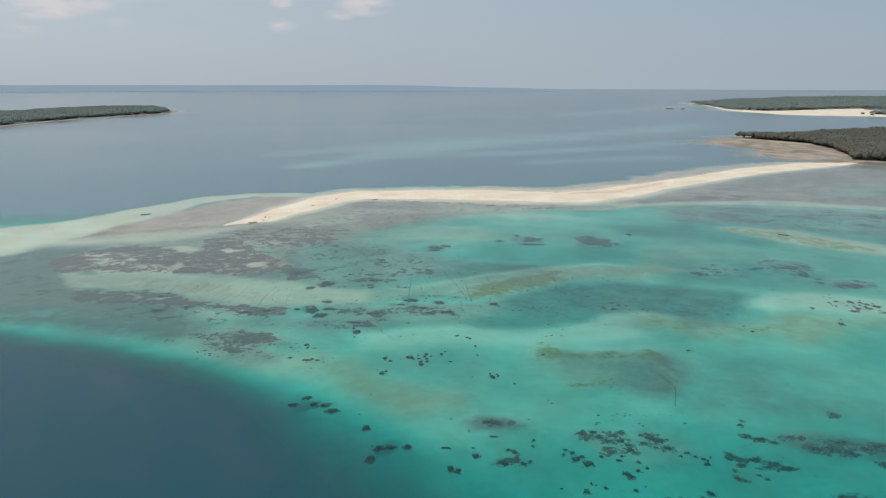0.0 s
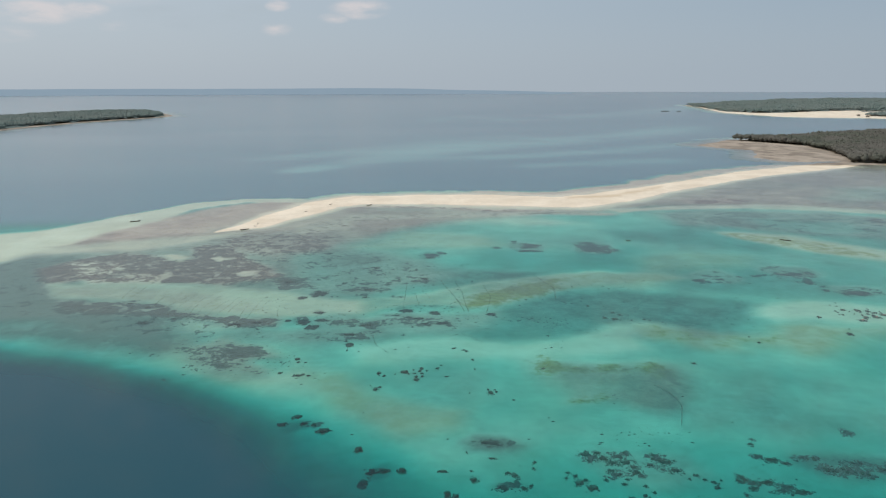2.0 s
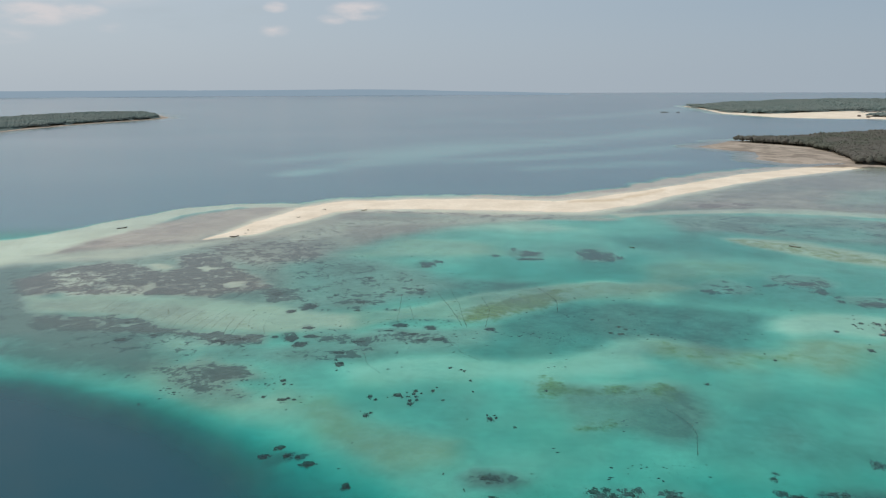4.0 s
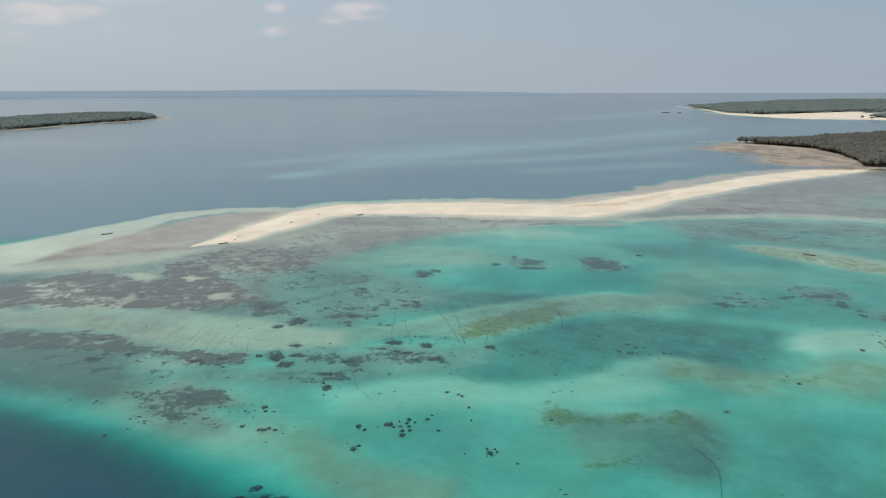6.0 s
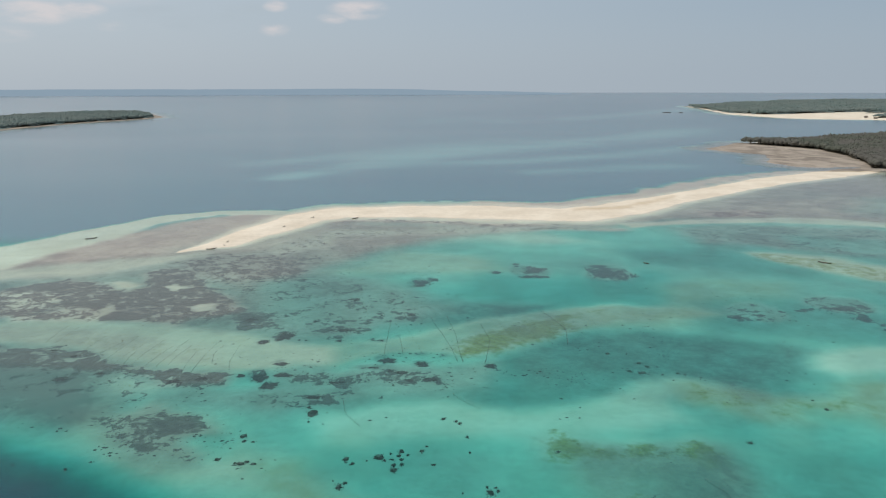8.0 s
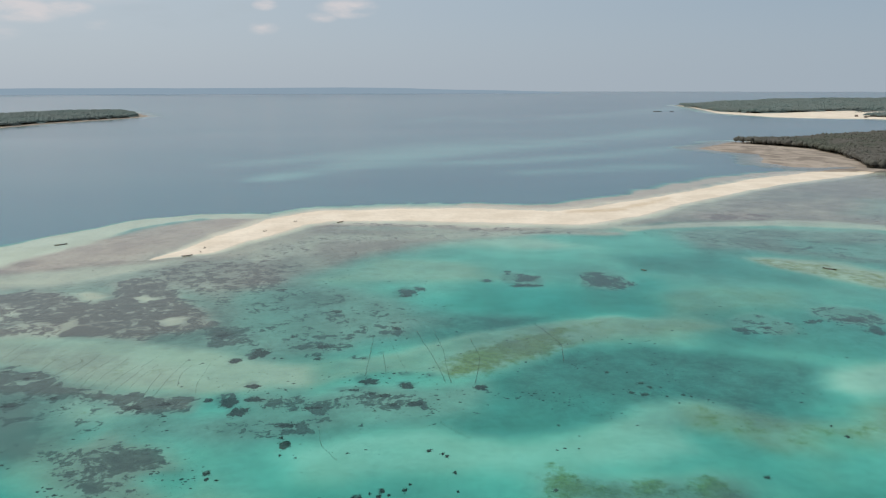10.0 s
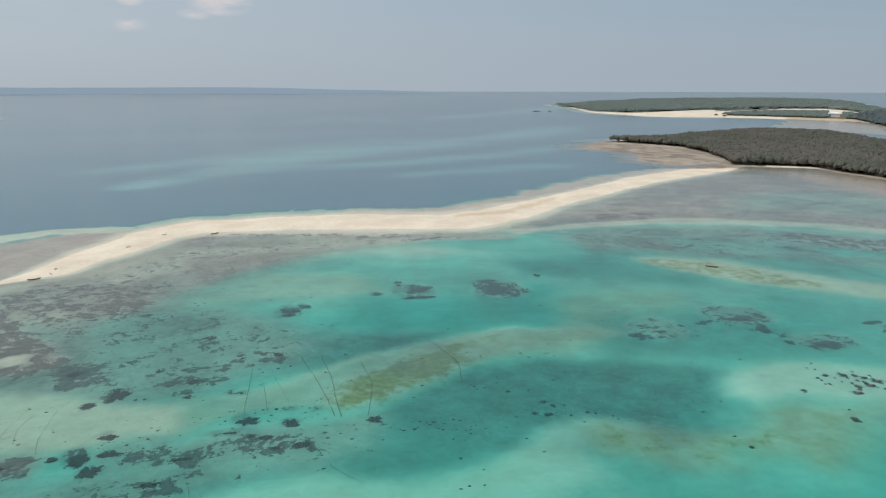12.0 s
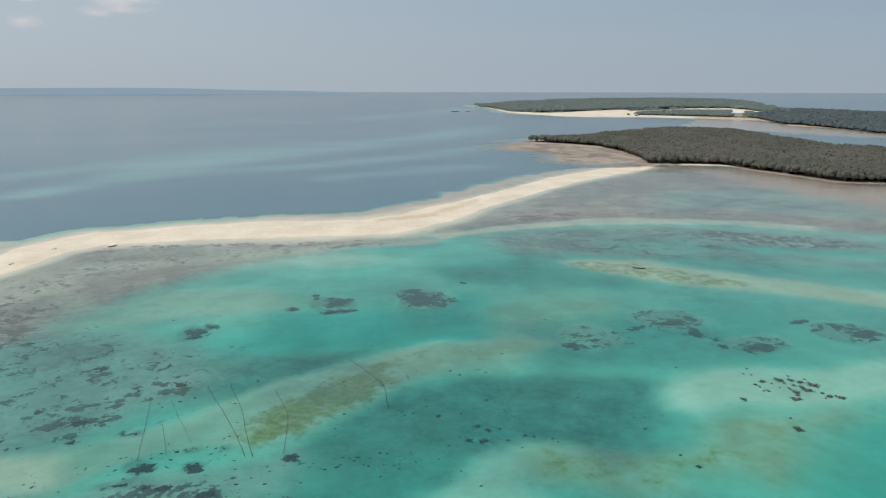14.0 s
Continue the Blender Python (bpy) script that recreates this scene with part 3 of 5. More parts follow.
    patch([(-152, 349), (-148, 356), (-146, 365), (-143, 371), (-140, 364), (-142, 355), (-143, 347)],
          level=0.45, g=0.15, f=0.08, soft=2, warp=2, seed=29, scale=9)
    patch([(-107, 367), (-105, 373), (-98, 372), (-97, 366), (-101, 361)],
          level=0.45, g=0.12, f=0.1, soft=2, warp=2, seed=30, scale=9)
    patch([(-165, 411), (-157, 413), (-143, 404), (-146, 395), (-155, 400)],
          level=0.45, g=0.2, f=0.12, soft=3, warp=2, seed=31, scale=9)
    patch([(-131, 402), (-127, 406), (-121, 399), (-124, 394)],
          level=0.45, g=0.15, f=0.1, soft=2, warp=2, seed=32, scale=9)
    # the bare sandy horn of the crescent bar, torn by streaks of weed
    patch([(-206, 391), (-191, 393), (-173, 383), (-172, 361), (-164, 367), (-145, 368), (-144, 356), (-131, 345),
          (-108, 334), (-104, 322), (-133, 326), (-151, 324), (-163, 329), (-177, 347), (-191, 367)],
          level=0.5, g=0.57, f=0.15, soft=4, warp=3, seed=33, scale=9)
    # the long crescent bar
    patch([(-198, 350), (-174, 347), (-149, 349), (-129, 348), (-105, 343), (-82, 338), (-64, 328), (-46, 321), (-26,
          321), (-7, 329), (10, 342), (26, 350), (53, 360), (78, 367), (110, 363), (94, 349), (68, 344), (48, 331),
          (26, 314), (14, 310), (6, 314), (-6, 314), (-21, 309), (-35, 299), (-50, 295), (-64, 295), (-78, 297), (-97,
          300), (-114, 305), (-132, 318), (-158, 321), (-179, 324)],
          level=0.95, g=0.0, f=0.1, t=0.14, soft=5, warp=2.5, seed=41)
    patch([(-193, 343), (-158, 342), (-130, 338), (-98, 325), (-79, 316), (-73, 300), (-95, 303), (-113, 307), (-133,
          319), (-181, 327)],
          level=0.8, g=0.24, f=0.28, t=0.15, a=0.42, soft=6, warp=2, seed=42)
    patch([(-35, 323), (-18, 323), (-2, 329), (13, 343), (26, 350), (53, 360), (78, 367), (111, 364), (94, 348), (68,
          342), (48, 330), (25, 313), (14, 309), (2, 313), (-17, 311), (-32, 303)],
          level=1.8, f=0.2, t=0.3, soft=6, warp=3, seed=65)
    patch([(8, 312), (19, 332), (35, 346), (49, 352), (65, 364), (88, 370), (71, 344), (53, 330), (34, 316), (23, 309),
          (13, 307)],
          level=1.35, a=1.0, t=0.3, soft=8, warp=4, seed=43, scale=12)
    patch([(64, 357), (87, 365), (116, 366), (131, 355), (104, 344), (81, 343), (63, 340)],
          level=1.5, t=0.55, a=0.2, soft=9, warp=4, seed=44)
    patch([(111, 404), (147, 418), (181, 407), (172, 381), (140, 376), (113, 370)],
          level=2.0, t=0.45, f=0.1, soft=12, warp=5, seed=45)
    # weed-dusted sand below the bar
    patch([(-120, 296), (-89, 281), (-62, 281), (-42, 283), (-20, 295), (6, 296), (25, 302), (21, 279), (-4, 272),
          (-26, 266), (-45, 259), (-61, 263), (-84, 270), (-107, 270)],
          level=1.9, g=0.36, f=0.4, soft=8, warp=5, seed=85)
    # ragged weed along the outer edge of the bar
    patch([(-177, 321), (-144, 318), (-138, 320), (-133, 315), (-129, 318), (-119, 306), (-109, 302), (-99, 301), (-95,
          295), (-88, 299), (-83, 295), (-72, 295), (-66, 293), (-67, 283), (-76, 282), (-89, 282), (-94, 290), (-108,
          296), (-120, 294), (-131, 296), (-164, 302)],
          level=1.0, g=0.66, f=0.45, soft=3, warp=3, seed=46, scale=10)
    patch([(-164, 302), (-132, 297), (-118, 295), (-110, 279), (-112, 272), (-144, 275)],
          level=1.5, g=0.42, f=0.8, soft=6, seed=47)
    patch([(-112, 290), (-105, 294), (-90, 284), (-90, 278), (-100, 277)],
          level=1.3, g=0.4, f=0.2, a=0.35, soft=6, warp=3, seed=48)
    patch([(-56, 295), (-46, 299), (-30, 295), (-20, 299), (-5, 298), (6, 294), (2, 286), (-15, 284), (-29, 286), (-42,
          281), (-53, 285)],
          level=1.7, g=0.52, f=0.42, soft=6, warp=4, seed=49, scale=12)
    patch([(-53, 272), (-43, 278), (-28, 280), (-30, 270), (-37, 266), (-47, 268)],
          level=1.9, g=0.52, f=0.6, soft=5, warp=3, seed=50, scale=12)
    # the round meadow beside the drop
    patch([(-98, 261), (-89, 263), (-85, 269), (-76, 265), (-70, 265), (-66, 260), (-59, 255), (-57, 249), (-61, 246),
          (-65, 246), (-57, 238), (-56, 229), (-79, 234), (-92, 249)],
          level=1.25, g=0.54, f=0.42, t=0.2, soft=6, warp=4, seed=51, scale=14)
    patch([(-86, 260), (-83, 266), (-68, 260), (-62, 251), (-70, 246), (-81, 252)],
          level=1.25, g=0.63, f=0.5, soft=5, warp=4, seed=52, scale=12)
    patch([(-109, 264), (-100, 267), (-84, 244), (-69, 234), (-53, 238), (-50, 243), (-41, 238), (-36, 221), (-63,
          221), (-86, 239), (-101, 249)],
          level=1.5, t=0.3, soft=10, warp=4, seed=53)
    # rubble and olive algae in drifts
    patch([(-44, 234), (-33, 234), (-22, 219), (-4, 210), (7, 204), (4, 194), (-11, 190), (-23, 198), (-34, 211)],
          level=1.8, t=0.55, soft=6, warp=4, seed=54)
    patch([(33, 244), (41, 247), (60, 241), (84, 241), (87, 227), (78, 210), (67, 204), (61, 208), (58, 214), (44,
          212), (37, 223)],
          level=2.0, g=0.3, f=0.42, a=0.45, t=0.25, soft=8, warp=4, seed=55)
    patch([(55, 227), (69, 226), (76, 216), (74, 206), (67, 205), (60, 210), (54, 219)],
          level=2.2, g=0.3, f=0.42, a=0.2, soft=5, warp=3, seed=66)
    patch([(30, 244), (36, 252), (41, 253), (44, 244), (45, 236), (39, 233), (33, 237)],
          level=1.8, a=0.92, soft=5, warp=4, seed=56, scale=10)
    patch([(72, 243), (78, 247), (82, 244), (84, 239), (79, 234), (72, 236)],
          level=1.8, a=0.88, soft=5, warp=4, seed=67, scale=10)
    patch([(46, 243), (60, 244), (73, 243), (71, 236), (57, 234), (46, 235)],
          level=1.9, a=0.72, soft=4, warp=4, seed=68, scale=10)
    patch([(45, 216), (54, 218), (58, 214), (49, 211), (42, 212)],
          level=1.9, a=0.75, soft=4, warp=3, seed=57, scale=10)
    patch([(82, 283), (102, 278), (119, 264), (115, 254), (102, 255), (89, 265), (81, 273)],
          level=1.7, a=0.45, t=0.55, soft=6, warp=4, seed=58)
    patch([(140, 284), (153, 286), (174, 282), (201, 276), (223, 270), (196, 249), (155, 247), (136, 250), (132, 263),
          (133, 275)],
          level=1.6, a=0.3, t=0.62, soft=8, warp=5, seed=59)
    patch([(85, 283), (98, 283), (113, 275), (136, 268), (136, 259), (122, 259), (102, 266), (82, 271)],
          level=1.6, a=0.52, t=0.6, soft=6, warp=5, seed=60, scale=12)
    patch([(88, 228), (110, 233), (134, 233), (161, 228), (136, 190), (110, 188), (96, 193), (83, 205)],
          level=2.9, f=0.14, soft=12, warp=6, seed=61)
    patch([(7, 186), (11, 190), (19, 189), (24, 185), (15, 181), (9, 182)],
          level=2.0, g=0.3, f=0.62, soft=3, warp=2, seed=62)
    patch([(93, 179), (107, 182), (127, 176), (124, 166), (106, 166), (97, 169)],
          level=3.0, g=0.4, f=0.55, soft=4, warp=3, seed=63)
    patch([(36, 181), (51, 182), (66, 178), (69, 167), (53, 161), (41, 167)],
          level=2.8, f=0.32, soft=5, warp=3, seed=64)
    patch([(173, 266), (196, 272), (223, 270), (158, 221), (120, 232), (148, 249)],
          level=3.6, t=0.1, a=0.0, soft=14, warp=6, seed=69)
    # streaks and stripes of the eastern flats
    patch([(168, 549), (233, 555), (295, 547), (348, 524), (388, 490), (420, 454), (389, 428), (353, 455), (314, 483),
          (268, 506), (216, 522), (170, 524)],
          level=1.35, g=0.36, f=0.48, soft=12, warp=7, seed=83)
    patch([(172, 550), (220, 560), (274, 551), (320, 531), (299, 453), (258, 455), (232, 475), (198, 486), (172, 498)],
          level=1.3, g=0.4, f=0.58, soft=12, warp=8, seed=71)
    patch([(322, 526), (350, 509), (379, 481), (392, 446), (353, 455), (320, 474), (310, 499)],
          level=1.1, g=0.53, f=0.55, soft=6, warp=5, seed=72)
    patch([(235, 520), (288, 503), (301, 466), (259, 464), (229, 488)],
          level=1.9, f=0.3, soft=10, warp=5, seed=73)
    patch([(292, 461), (332, 446), (363, 418), (346, 403), (308, 421), (281, 443)],
          level=1.6, g=0.2, f=0.3, soft=8, warp=5, seed=74)
    patch([(192, 474), (233, 463), (265, 423), (291, 392), (310, 371), (325, 347), (299, 326), (286, 350), (261, 379),
          (231, 401), (203, 433)],
          level=1.0, g=0.0, f=0.08, t=0.25, soft=8, warp=4, seed=75)
    patch([(185, 472), (207, 468), (227, 454), (247, 432), (265, 406), (253, 396), (229, 407), (211, 429), (195, 448)],
          level=0.9, a=0.72, t=0.35, soft=6, warp=4, seed=76, scale=14)
    patch([(137, 563), (186, 578), (230, 583), (274, 589), (309, 577), (338, 557), (327, 542), (298, 558), (263, 567),
          (221, 564), (180, 559), (141, 547)],
          level=0.5, g=0.0, f=0.14, soft=4, warp=3, seed=77)
    patch([(257, 576), (312, 573), (369, 549), (406, 513), (390, 497), (354, 531), (300, 554), (249, 561)],
          level=0.65, g=0.0, f=0.14, soft=5, warp=4, seed=78)
    patch([(382, 680), (482, 688), (532, 634), (549, 563), (481, 505), (440, 542), (401, 588), (355, 613)],
          level=0.95, g=0.25, f=0.42, soft=18, warp=8, seed=79)
    patch([(214, 614), (247, 623), (266, 608), (257, 589), (226, 586), (208, 593)],
          level=0.25, g=0.56, f=0.5, soft=6, warp=4, seed=80, scale=12)
    film = film + (0.17 + 0.30 * np.clip(fbm(x, y, 45, 71), -0.3, 1) + 0.16 * np.clip(fbm(x, y, 13, 72), -0.3, 1)) * (wy < crest)
    depth = depth + 0.35 * fbm(x, y, 60, 73) * np.clip(depth - 0.8, 0, 1)
    ragged = 0.35 * fbm(x, y, 12, 61)
    for px, py, w, l in GRASS_BAR + GRASS_BASIN + GRASS_WEST + GRASS_EDGE:
        away = np.hypot((wx - px) / (0.58 * w), (wy - py) / (0.58 * l)) + ragged
        m = 1 - step(0.55, 1.25, away)
        grass, film = np.maximum(grass, 0.56 * m), np.maximum(film, 0.55 * m)
    for px, py, w, l in GRASS_ROUNDS + [(-17.4, 325.9, 3.2, 5.1), (-12.0, 332.2, 2.3, 2.7), (-3.1, 312.2, 4.9, 3.9), (6.6, 310.8, 5.3, 3.9), (22.4, 300.2, 4.5, 3.6), (-16.1, 300.0, 8.5, 3.9), (-7.1, 294.0, 6.9, 3.2)]:
        away = np.hypot((vx - px) / (0.5 * w), (vy - py) / (0.5 * l)) + 0.8 * ragged
        m = 1 - step(0.8, 1.15, away)
        depth = np.minimum(depth, 2.2) * m + depth * (1 - m)
        grass, film = np.maximum(grass, 0.46 * m), np.maximum(film, 0.55 * m)
    # rims of the spit
    lay([(-88, 478, 10), (-58, 532, 9), (7, 540, 9), (74, 545, 8), (131, 541, 7)], 0.5, g=0.45, f=0.5, soft=0.9)
    lay([(-210, 470, 14), (-188, 503, 22), (-163, 547, 26), (-137, 589, 22)], 0.15, g=0.2, f=0.62, soft=0.7)
    lay([(-284, 405, 44), (-279, 430, 40), (-257, 469, 28), (-229, 524, 20), (-206, 580, 15), (-172, 614, 12),
    (-122, 611, 9)], 0.45, g=0.0, soft=0.2, warp=0.2)
    lay(SPIT_RIM, 0.10, g=0.1, t=0.0, f=0.42, soft=0.45, warp=0.25)
    lay([(548, 827, 18), (565, 770, 42), (574, 698, 58), (578, 605, 66), (583, 540, 66)], 0.06, g=0.15, t=0.6, f=0.5, soft=0.7)
    # a faint line of wrack along the dry crest
    patch([(115, 632), (157, 638), (183, 663), (220, 696), (218, 683), (179, 646), (152, 621), (111, 614)],
          t=0.42, soft=4, warp=4, seed=81, scale=12)
    patch([(-74, 581), (-42, 586), (7, 578), (46, 565), (86, 564), (84, 554), (45, 553), (7, 566), (-41, 574), (-72,
          568)],
          level=0.25, g=0.5, f=0.75, soft=4, warp=3, seed=82)
    # the drop into deep water
    edge = np.interp(vx, REEF_X, REEF_Y) - vy
    edge = edge + 3 * fbm(x, y, 30, 91) + 1.5 * fbm(x, y, 8, 92)
    steep = np.interp(vx, [-140, -80, -40, 0], [0.42, 0.36, 0.17, 0.09])
    brink, foot = (np.interp(vx, [-110, -40], v) for v in ([-2, -9], [9, 16]))
    depth = depth + np.clip(6.4 - depth, 0, None) * step(brink, foot, edge) + steep * np.clip(edge - 4, 0, None)
    grass, film = grass * step(25, 0, edge), film * step(40, 10, edge)
    # the dry spit and its wet rim
    s = band(wx * 0.6 + x * 0.4, wy * 0.6 + y * 0.4, SPIT)
    depth = np.where(s < 1.6, np.minimum(depth, -0.9 + 1.1 * s + 0.6 * np.clip(s - 1, 0, None)), depth)
    grass, film = np.where(s < 1.08, 0, grass), film * step(1.0, 1.5, s)
    algae = np.where(s < 1.08, 0, algae)
    # land
    land = np.zeros_like(x)
    d = inside(wx, wy, POINT_FLAT)
    depth = np.where(d > -40, np.minimum(depth, 0.02 - 0.02 * d), depth)
    tan = np.where(d > -50, 1.0, tan)
    d = inside(wx, wy, [(1250, 1250), (1500, 1150), (2100, 1000), (2000, 1500), (1750, 2000), (1450, 1950), (1150, 1600)])
    depth = np.where(d > -60, np.minimum(depth, np.maximum(0.08 - 0.004 * d, 0.02)), depth)
    tan = np.where(d > -60, 0.9, tan)
    for ring, beach in ((POINT_WOOD, 1), (FAR_LAND, 500), (BACK_WOOD, 3), (STRIP_WOOD, 3), (DARK_WOOD, 3), (LOW_ISLAND, 12)):
        d = inside(wx, wy, ring)
        depth = np.where(d > -60, np.minimum(depth, -0.03 * (d + 7)), depth)
        if ring is LOW_ISLAND:
            tan = np.where(d > -60, 1.0, tan)
        if ring is POINT_WOOD:
            tan = np.where((d > -30) & (wx > 600) & (wy < 850), 1.0, tan)
        land = np.maximum(land, step(beach - 3, beach + 6, d))
        grass = np.where(d > -25, 0, grass)
    depth = np.where(inside(wx, wy, FAR_POOL) > 0, 0.1, depth)
    depth = np.maximum(depth, -2.5)
    depth = depth + np.where(land > 0, 0, 0.04 * fbm(x, y, 6, 31))
    return depth, grass, film, algae, tan, land


def sea_streaks(x, y):
    """How pale the turbid outer sea is, 0 to 1: long paler and darker streaks."""
    pale = 0.12 + 0.10 * fbm(x, y * 2.2, 500, 95)
    ux, uy = x + 18 * fbm(x, y, 120, 96), y + 14 * fbm(x, y, 60, 97)
    for line, share in (
            ([(-156, 839, 28), (-126, 910, 39), (-35, 1067, 57), (77, 1196, 66), (237, 1325, 75), (391, 1438, 78),
              (598, 1717, 72)], 0.8),
            ([(-90, 962, 39), (56, 987, 37), (183, 1045, 37), (317, 1124, 46), (417, 1199, 45)], 0.6),
            ([(127, 881, 30), (211, 910, 34), (299, 946, 39)], 0.5),
            ([(404, 2201, 74), (704, 2518, 102), (952, 2742, 127)], 0.7),
            ([(-8, 2055, 59), (99, 2252, 73), (193, 2057, 61)], 0.45),
            ([(-235, 968, 37), (-139, 1074, 54), (-9, 1230, 70), (137, 1380, 74)], 0.5),
            ([(261, 2404, 214), (529, 2861, 320), (954, 3586, 426)], -0.5),
            ([(-63, 810, 23), (25, 809, 24), (118, 822, 22)], -0.5)):
        pale = pale + share * (1 - step(0.1, 1.5, band(ux, uy, line)))
    return np.clip(pale, 0, 1)


def spread(lo, a, b, hi, fine, grow, widest):
    """Coordinates with even fine steps between a and b and growing steps outside."""
    mid = list(np.arange(a, b, fine))
    up, stepsize, v = [], fine, mid[-1]
    while v < hi:
        stepsize = min(stepsize * grow, widest(v))
        v += stepsize
        up.append(min(v, hi))
    down, stepsize, v = [], fine, mid[0]
    while v > lo:
        stepsize = min(stepsize * grow, widest(v))
        v -= stepsize
        down.append(max(v, lo))
    return np.array(down[::-1] + mid + up)


def sheet(name, xs, ys, zs, fields, material):
    mesh = bpy.data.meshes.new(name)
    nx, ny = len(xs), len(ys)
    gx, gy = np.meshgrid(xs, ys)
    co = np.stack([gx.ravel(), gy.ravel(), zs.ravel()], 1).astype(np.float32)
    i = (np.arange(ny - 1)[:, None] * nx + np.arange(nx - 1)[None, :]).ravel()
    quads = np.stack([i, i + 1, i + 1 + nx, i + nx], 1)
    quads = quads[np.hypot(co[quads[:, 0], 0], co[quads[:, 0], 1]) < 4930]
    mesh.vertices.add(len(co))
    mesh.vertices.foreach_set("co", co.ravel())
    mesh.loops.add(quads.size)
    mesh.loops.foreach_set("vertex_index", quads.ravel().astype(np.int32))
    mesh.polygons.add(len(quads))
    mesh.polygons.foreach_set("loop_start", (np.arange(len(quads)) * 4).astype(np.int32))
    mesh.polygons.foreach_set("use_smooth", np.ones(len(quads), bool))
    mesh.update(calc_edges=True)
    for key, values in fields.items():
        mesh.attributes.new(key, "FLOAT", "POINT").data.foreach_set("value", values.ravel().astype(np.float32))
    mesh.materials.append(material)
    return new(name, mesh)


XS = spread(-4200, -300, 340, 4600, 1.6, 1.07, lambda v: 10 if abs(v) < 1400 else 40 if abs(v) < 2600 else 120)
YS = spread(-1200, 110, 640, 4900, 1.5, 1.05, lambda v: 7 if 0 < v < 1600 else 20 if 0 < v < 3200 else 80)
GX, GY = np.meshgrid(XS, YS)
depth, grass, film, algae, tan, land = bed_fields(GX, GY)
lift = rise(GX, GY)
# looked at aslant, water lifts its bed: the bed stands at its apparent depth
bed_level = lift - np.where(depth > 0, np.minimum(depth * 0.35, 6.0), depth)
ground = sheet("ground", XS, YS, bed_level, dict(grass=grass, film=film, algae=algae, tan=tan, land=land), SEABED)
tagged(ground, "pale coral sand sea bed, spit and low islands", "ground", kind="structure")
HALF = (slice(None, None, 2), slice(None, None, 2))
north_side = GY - np.interp(GX, [p[0] for p in SPIT], [p[1] for p in SPIT])
water = sheet("water", XS[::2], YS[::2], lift[HALF], dict(depth=np.clip(depth, 0, 60)[HALF], ruffle=step(500, 100, np.hypot(GX, GY))[HALF],
                                                          turbid=step(-5, 45, north_side)[HALF], pale=sea_streaks(GX[HALF], GY[HALF])), WATER)
water.visible_shadow = False
tagged(water, "calm clear turquoise sea over a shallow reef", "water", kind="structure")


# ---------------------------------------------------------------- woods
def leafy_crown(seed):
    """A broad rounded crown, 1 wide and 1 high: a knobbly dome roughened by small leaf tufts."""
    rng = np.random.RandomState(seed)
    bm = bmesh.new()
    bmesh.ops.create_icosphere(bm, subdivisions=2, radius=0.5)

    def swell(d):
        return 1 + 0.30 * noise.noise(d * 2.2 + Vector((seed, 0, 0))) + 0.28 * noise.noise(d * 5.0 + Vector((0, seed, 0)))

    for v in bm.verts:
        d = v.co.normalized()
        k = 0.5 * swell(d)
        v.co = Vector((d.x * k, d.y * k, 0.5 + d.z * k * 0.9))
    for f in [f for f in bm.faces if f.calc_center_median().z < 0.2]:
        bm.faces.remove(f)
    for v in [v for v in bm.verts if not v.link_faces]:
        bm.verts.remove(v)
    for _ in range(22):
        d = Vector(rng.normal(size=3)).normalized()
        d.z = abs(d.z)
        k = 0.5 * swell(d) * rng.uniform(0.98, 1.12)
        p = Vector((d.x * k, d.y * k, 0.5 + d.z * k * 0.9))
        bm.faces.new([bm.verts.new(p + Vector(rng.normal(size=3)).normalized() * rng.uniform(0.05, 0.11)) for _ in range(3)])
    bm.verts.index_update()
    co = np.array([v.co for v in bm.verts])
    faces = np.array([[v.index for v in f.verts] for f in bm.faces])
    bm.free()
    return co, faces


def canopy_crown(seed, tufts_on=6):
    """A small crown among many in a closed canopy: a lopsided knob with a few leaf tufts, 1 wide and 1 high."""
    rng = np.random.RandomState(seed)
    bm = bmesh.new()
    bmesh.ops.create_icosphere(bm, subdivisions=1, radius=0.5)
    for v in bm.verts:
        v.co = Vector((v.co.x * rng.uniform(0.75, 1.3), v.co.y * rng.uniform(0.75, 1.3), 0.55 + v.co.z * rng.uniform(0.7, 1.05)))
    for f in [f for f in bm.faces if f.calc_center_median().z < 0.3]:
        bm.faces.remove(f)
    for v in [v for v in bm.verts if not v.link_faces]:
        bm.verts.remove(v)
    for _ in range(tufts_on):
        d = Vector(rng.normal(size=3)).normalized()
        p = Vector((d.x * 0.46, d.y * 0.46, 0.55 + abs(d.z) * 0.45))
        bm.faces.new([bm.verts.new(p + Vector(rng.normal(size=3)).normalized() * rng.uniform(0.1, 0.2)) for _ in range(3)])
    bm.verts.index_update()
    co = np.array([v.co for v in bm.verts])
    faces = np.array([[v.index for v in f.verts] for f in bm.faces])
    bm.free()
    return co, faces


CROWNS = [leafy_crown(s) for s in range(6)]
CANOPY = [canopy_crown(s) for s in range(40, 48)]


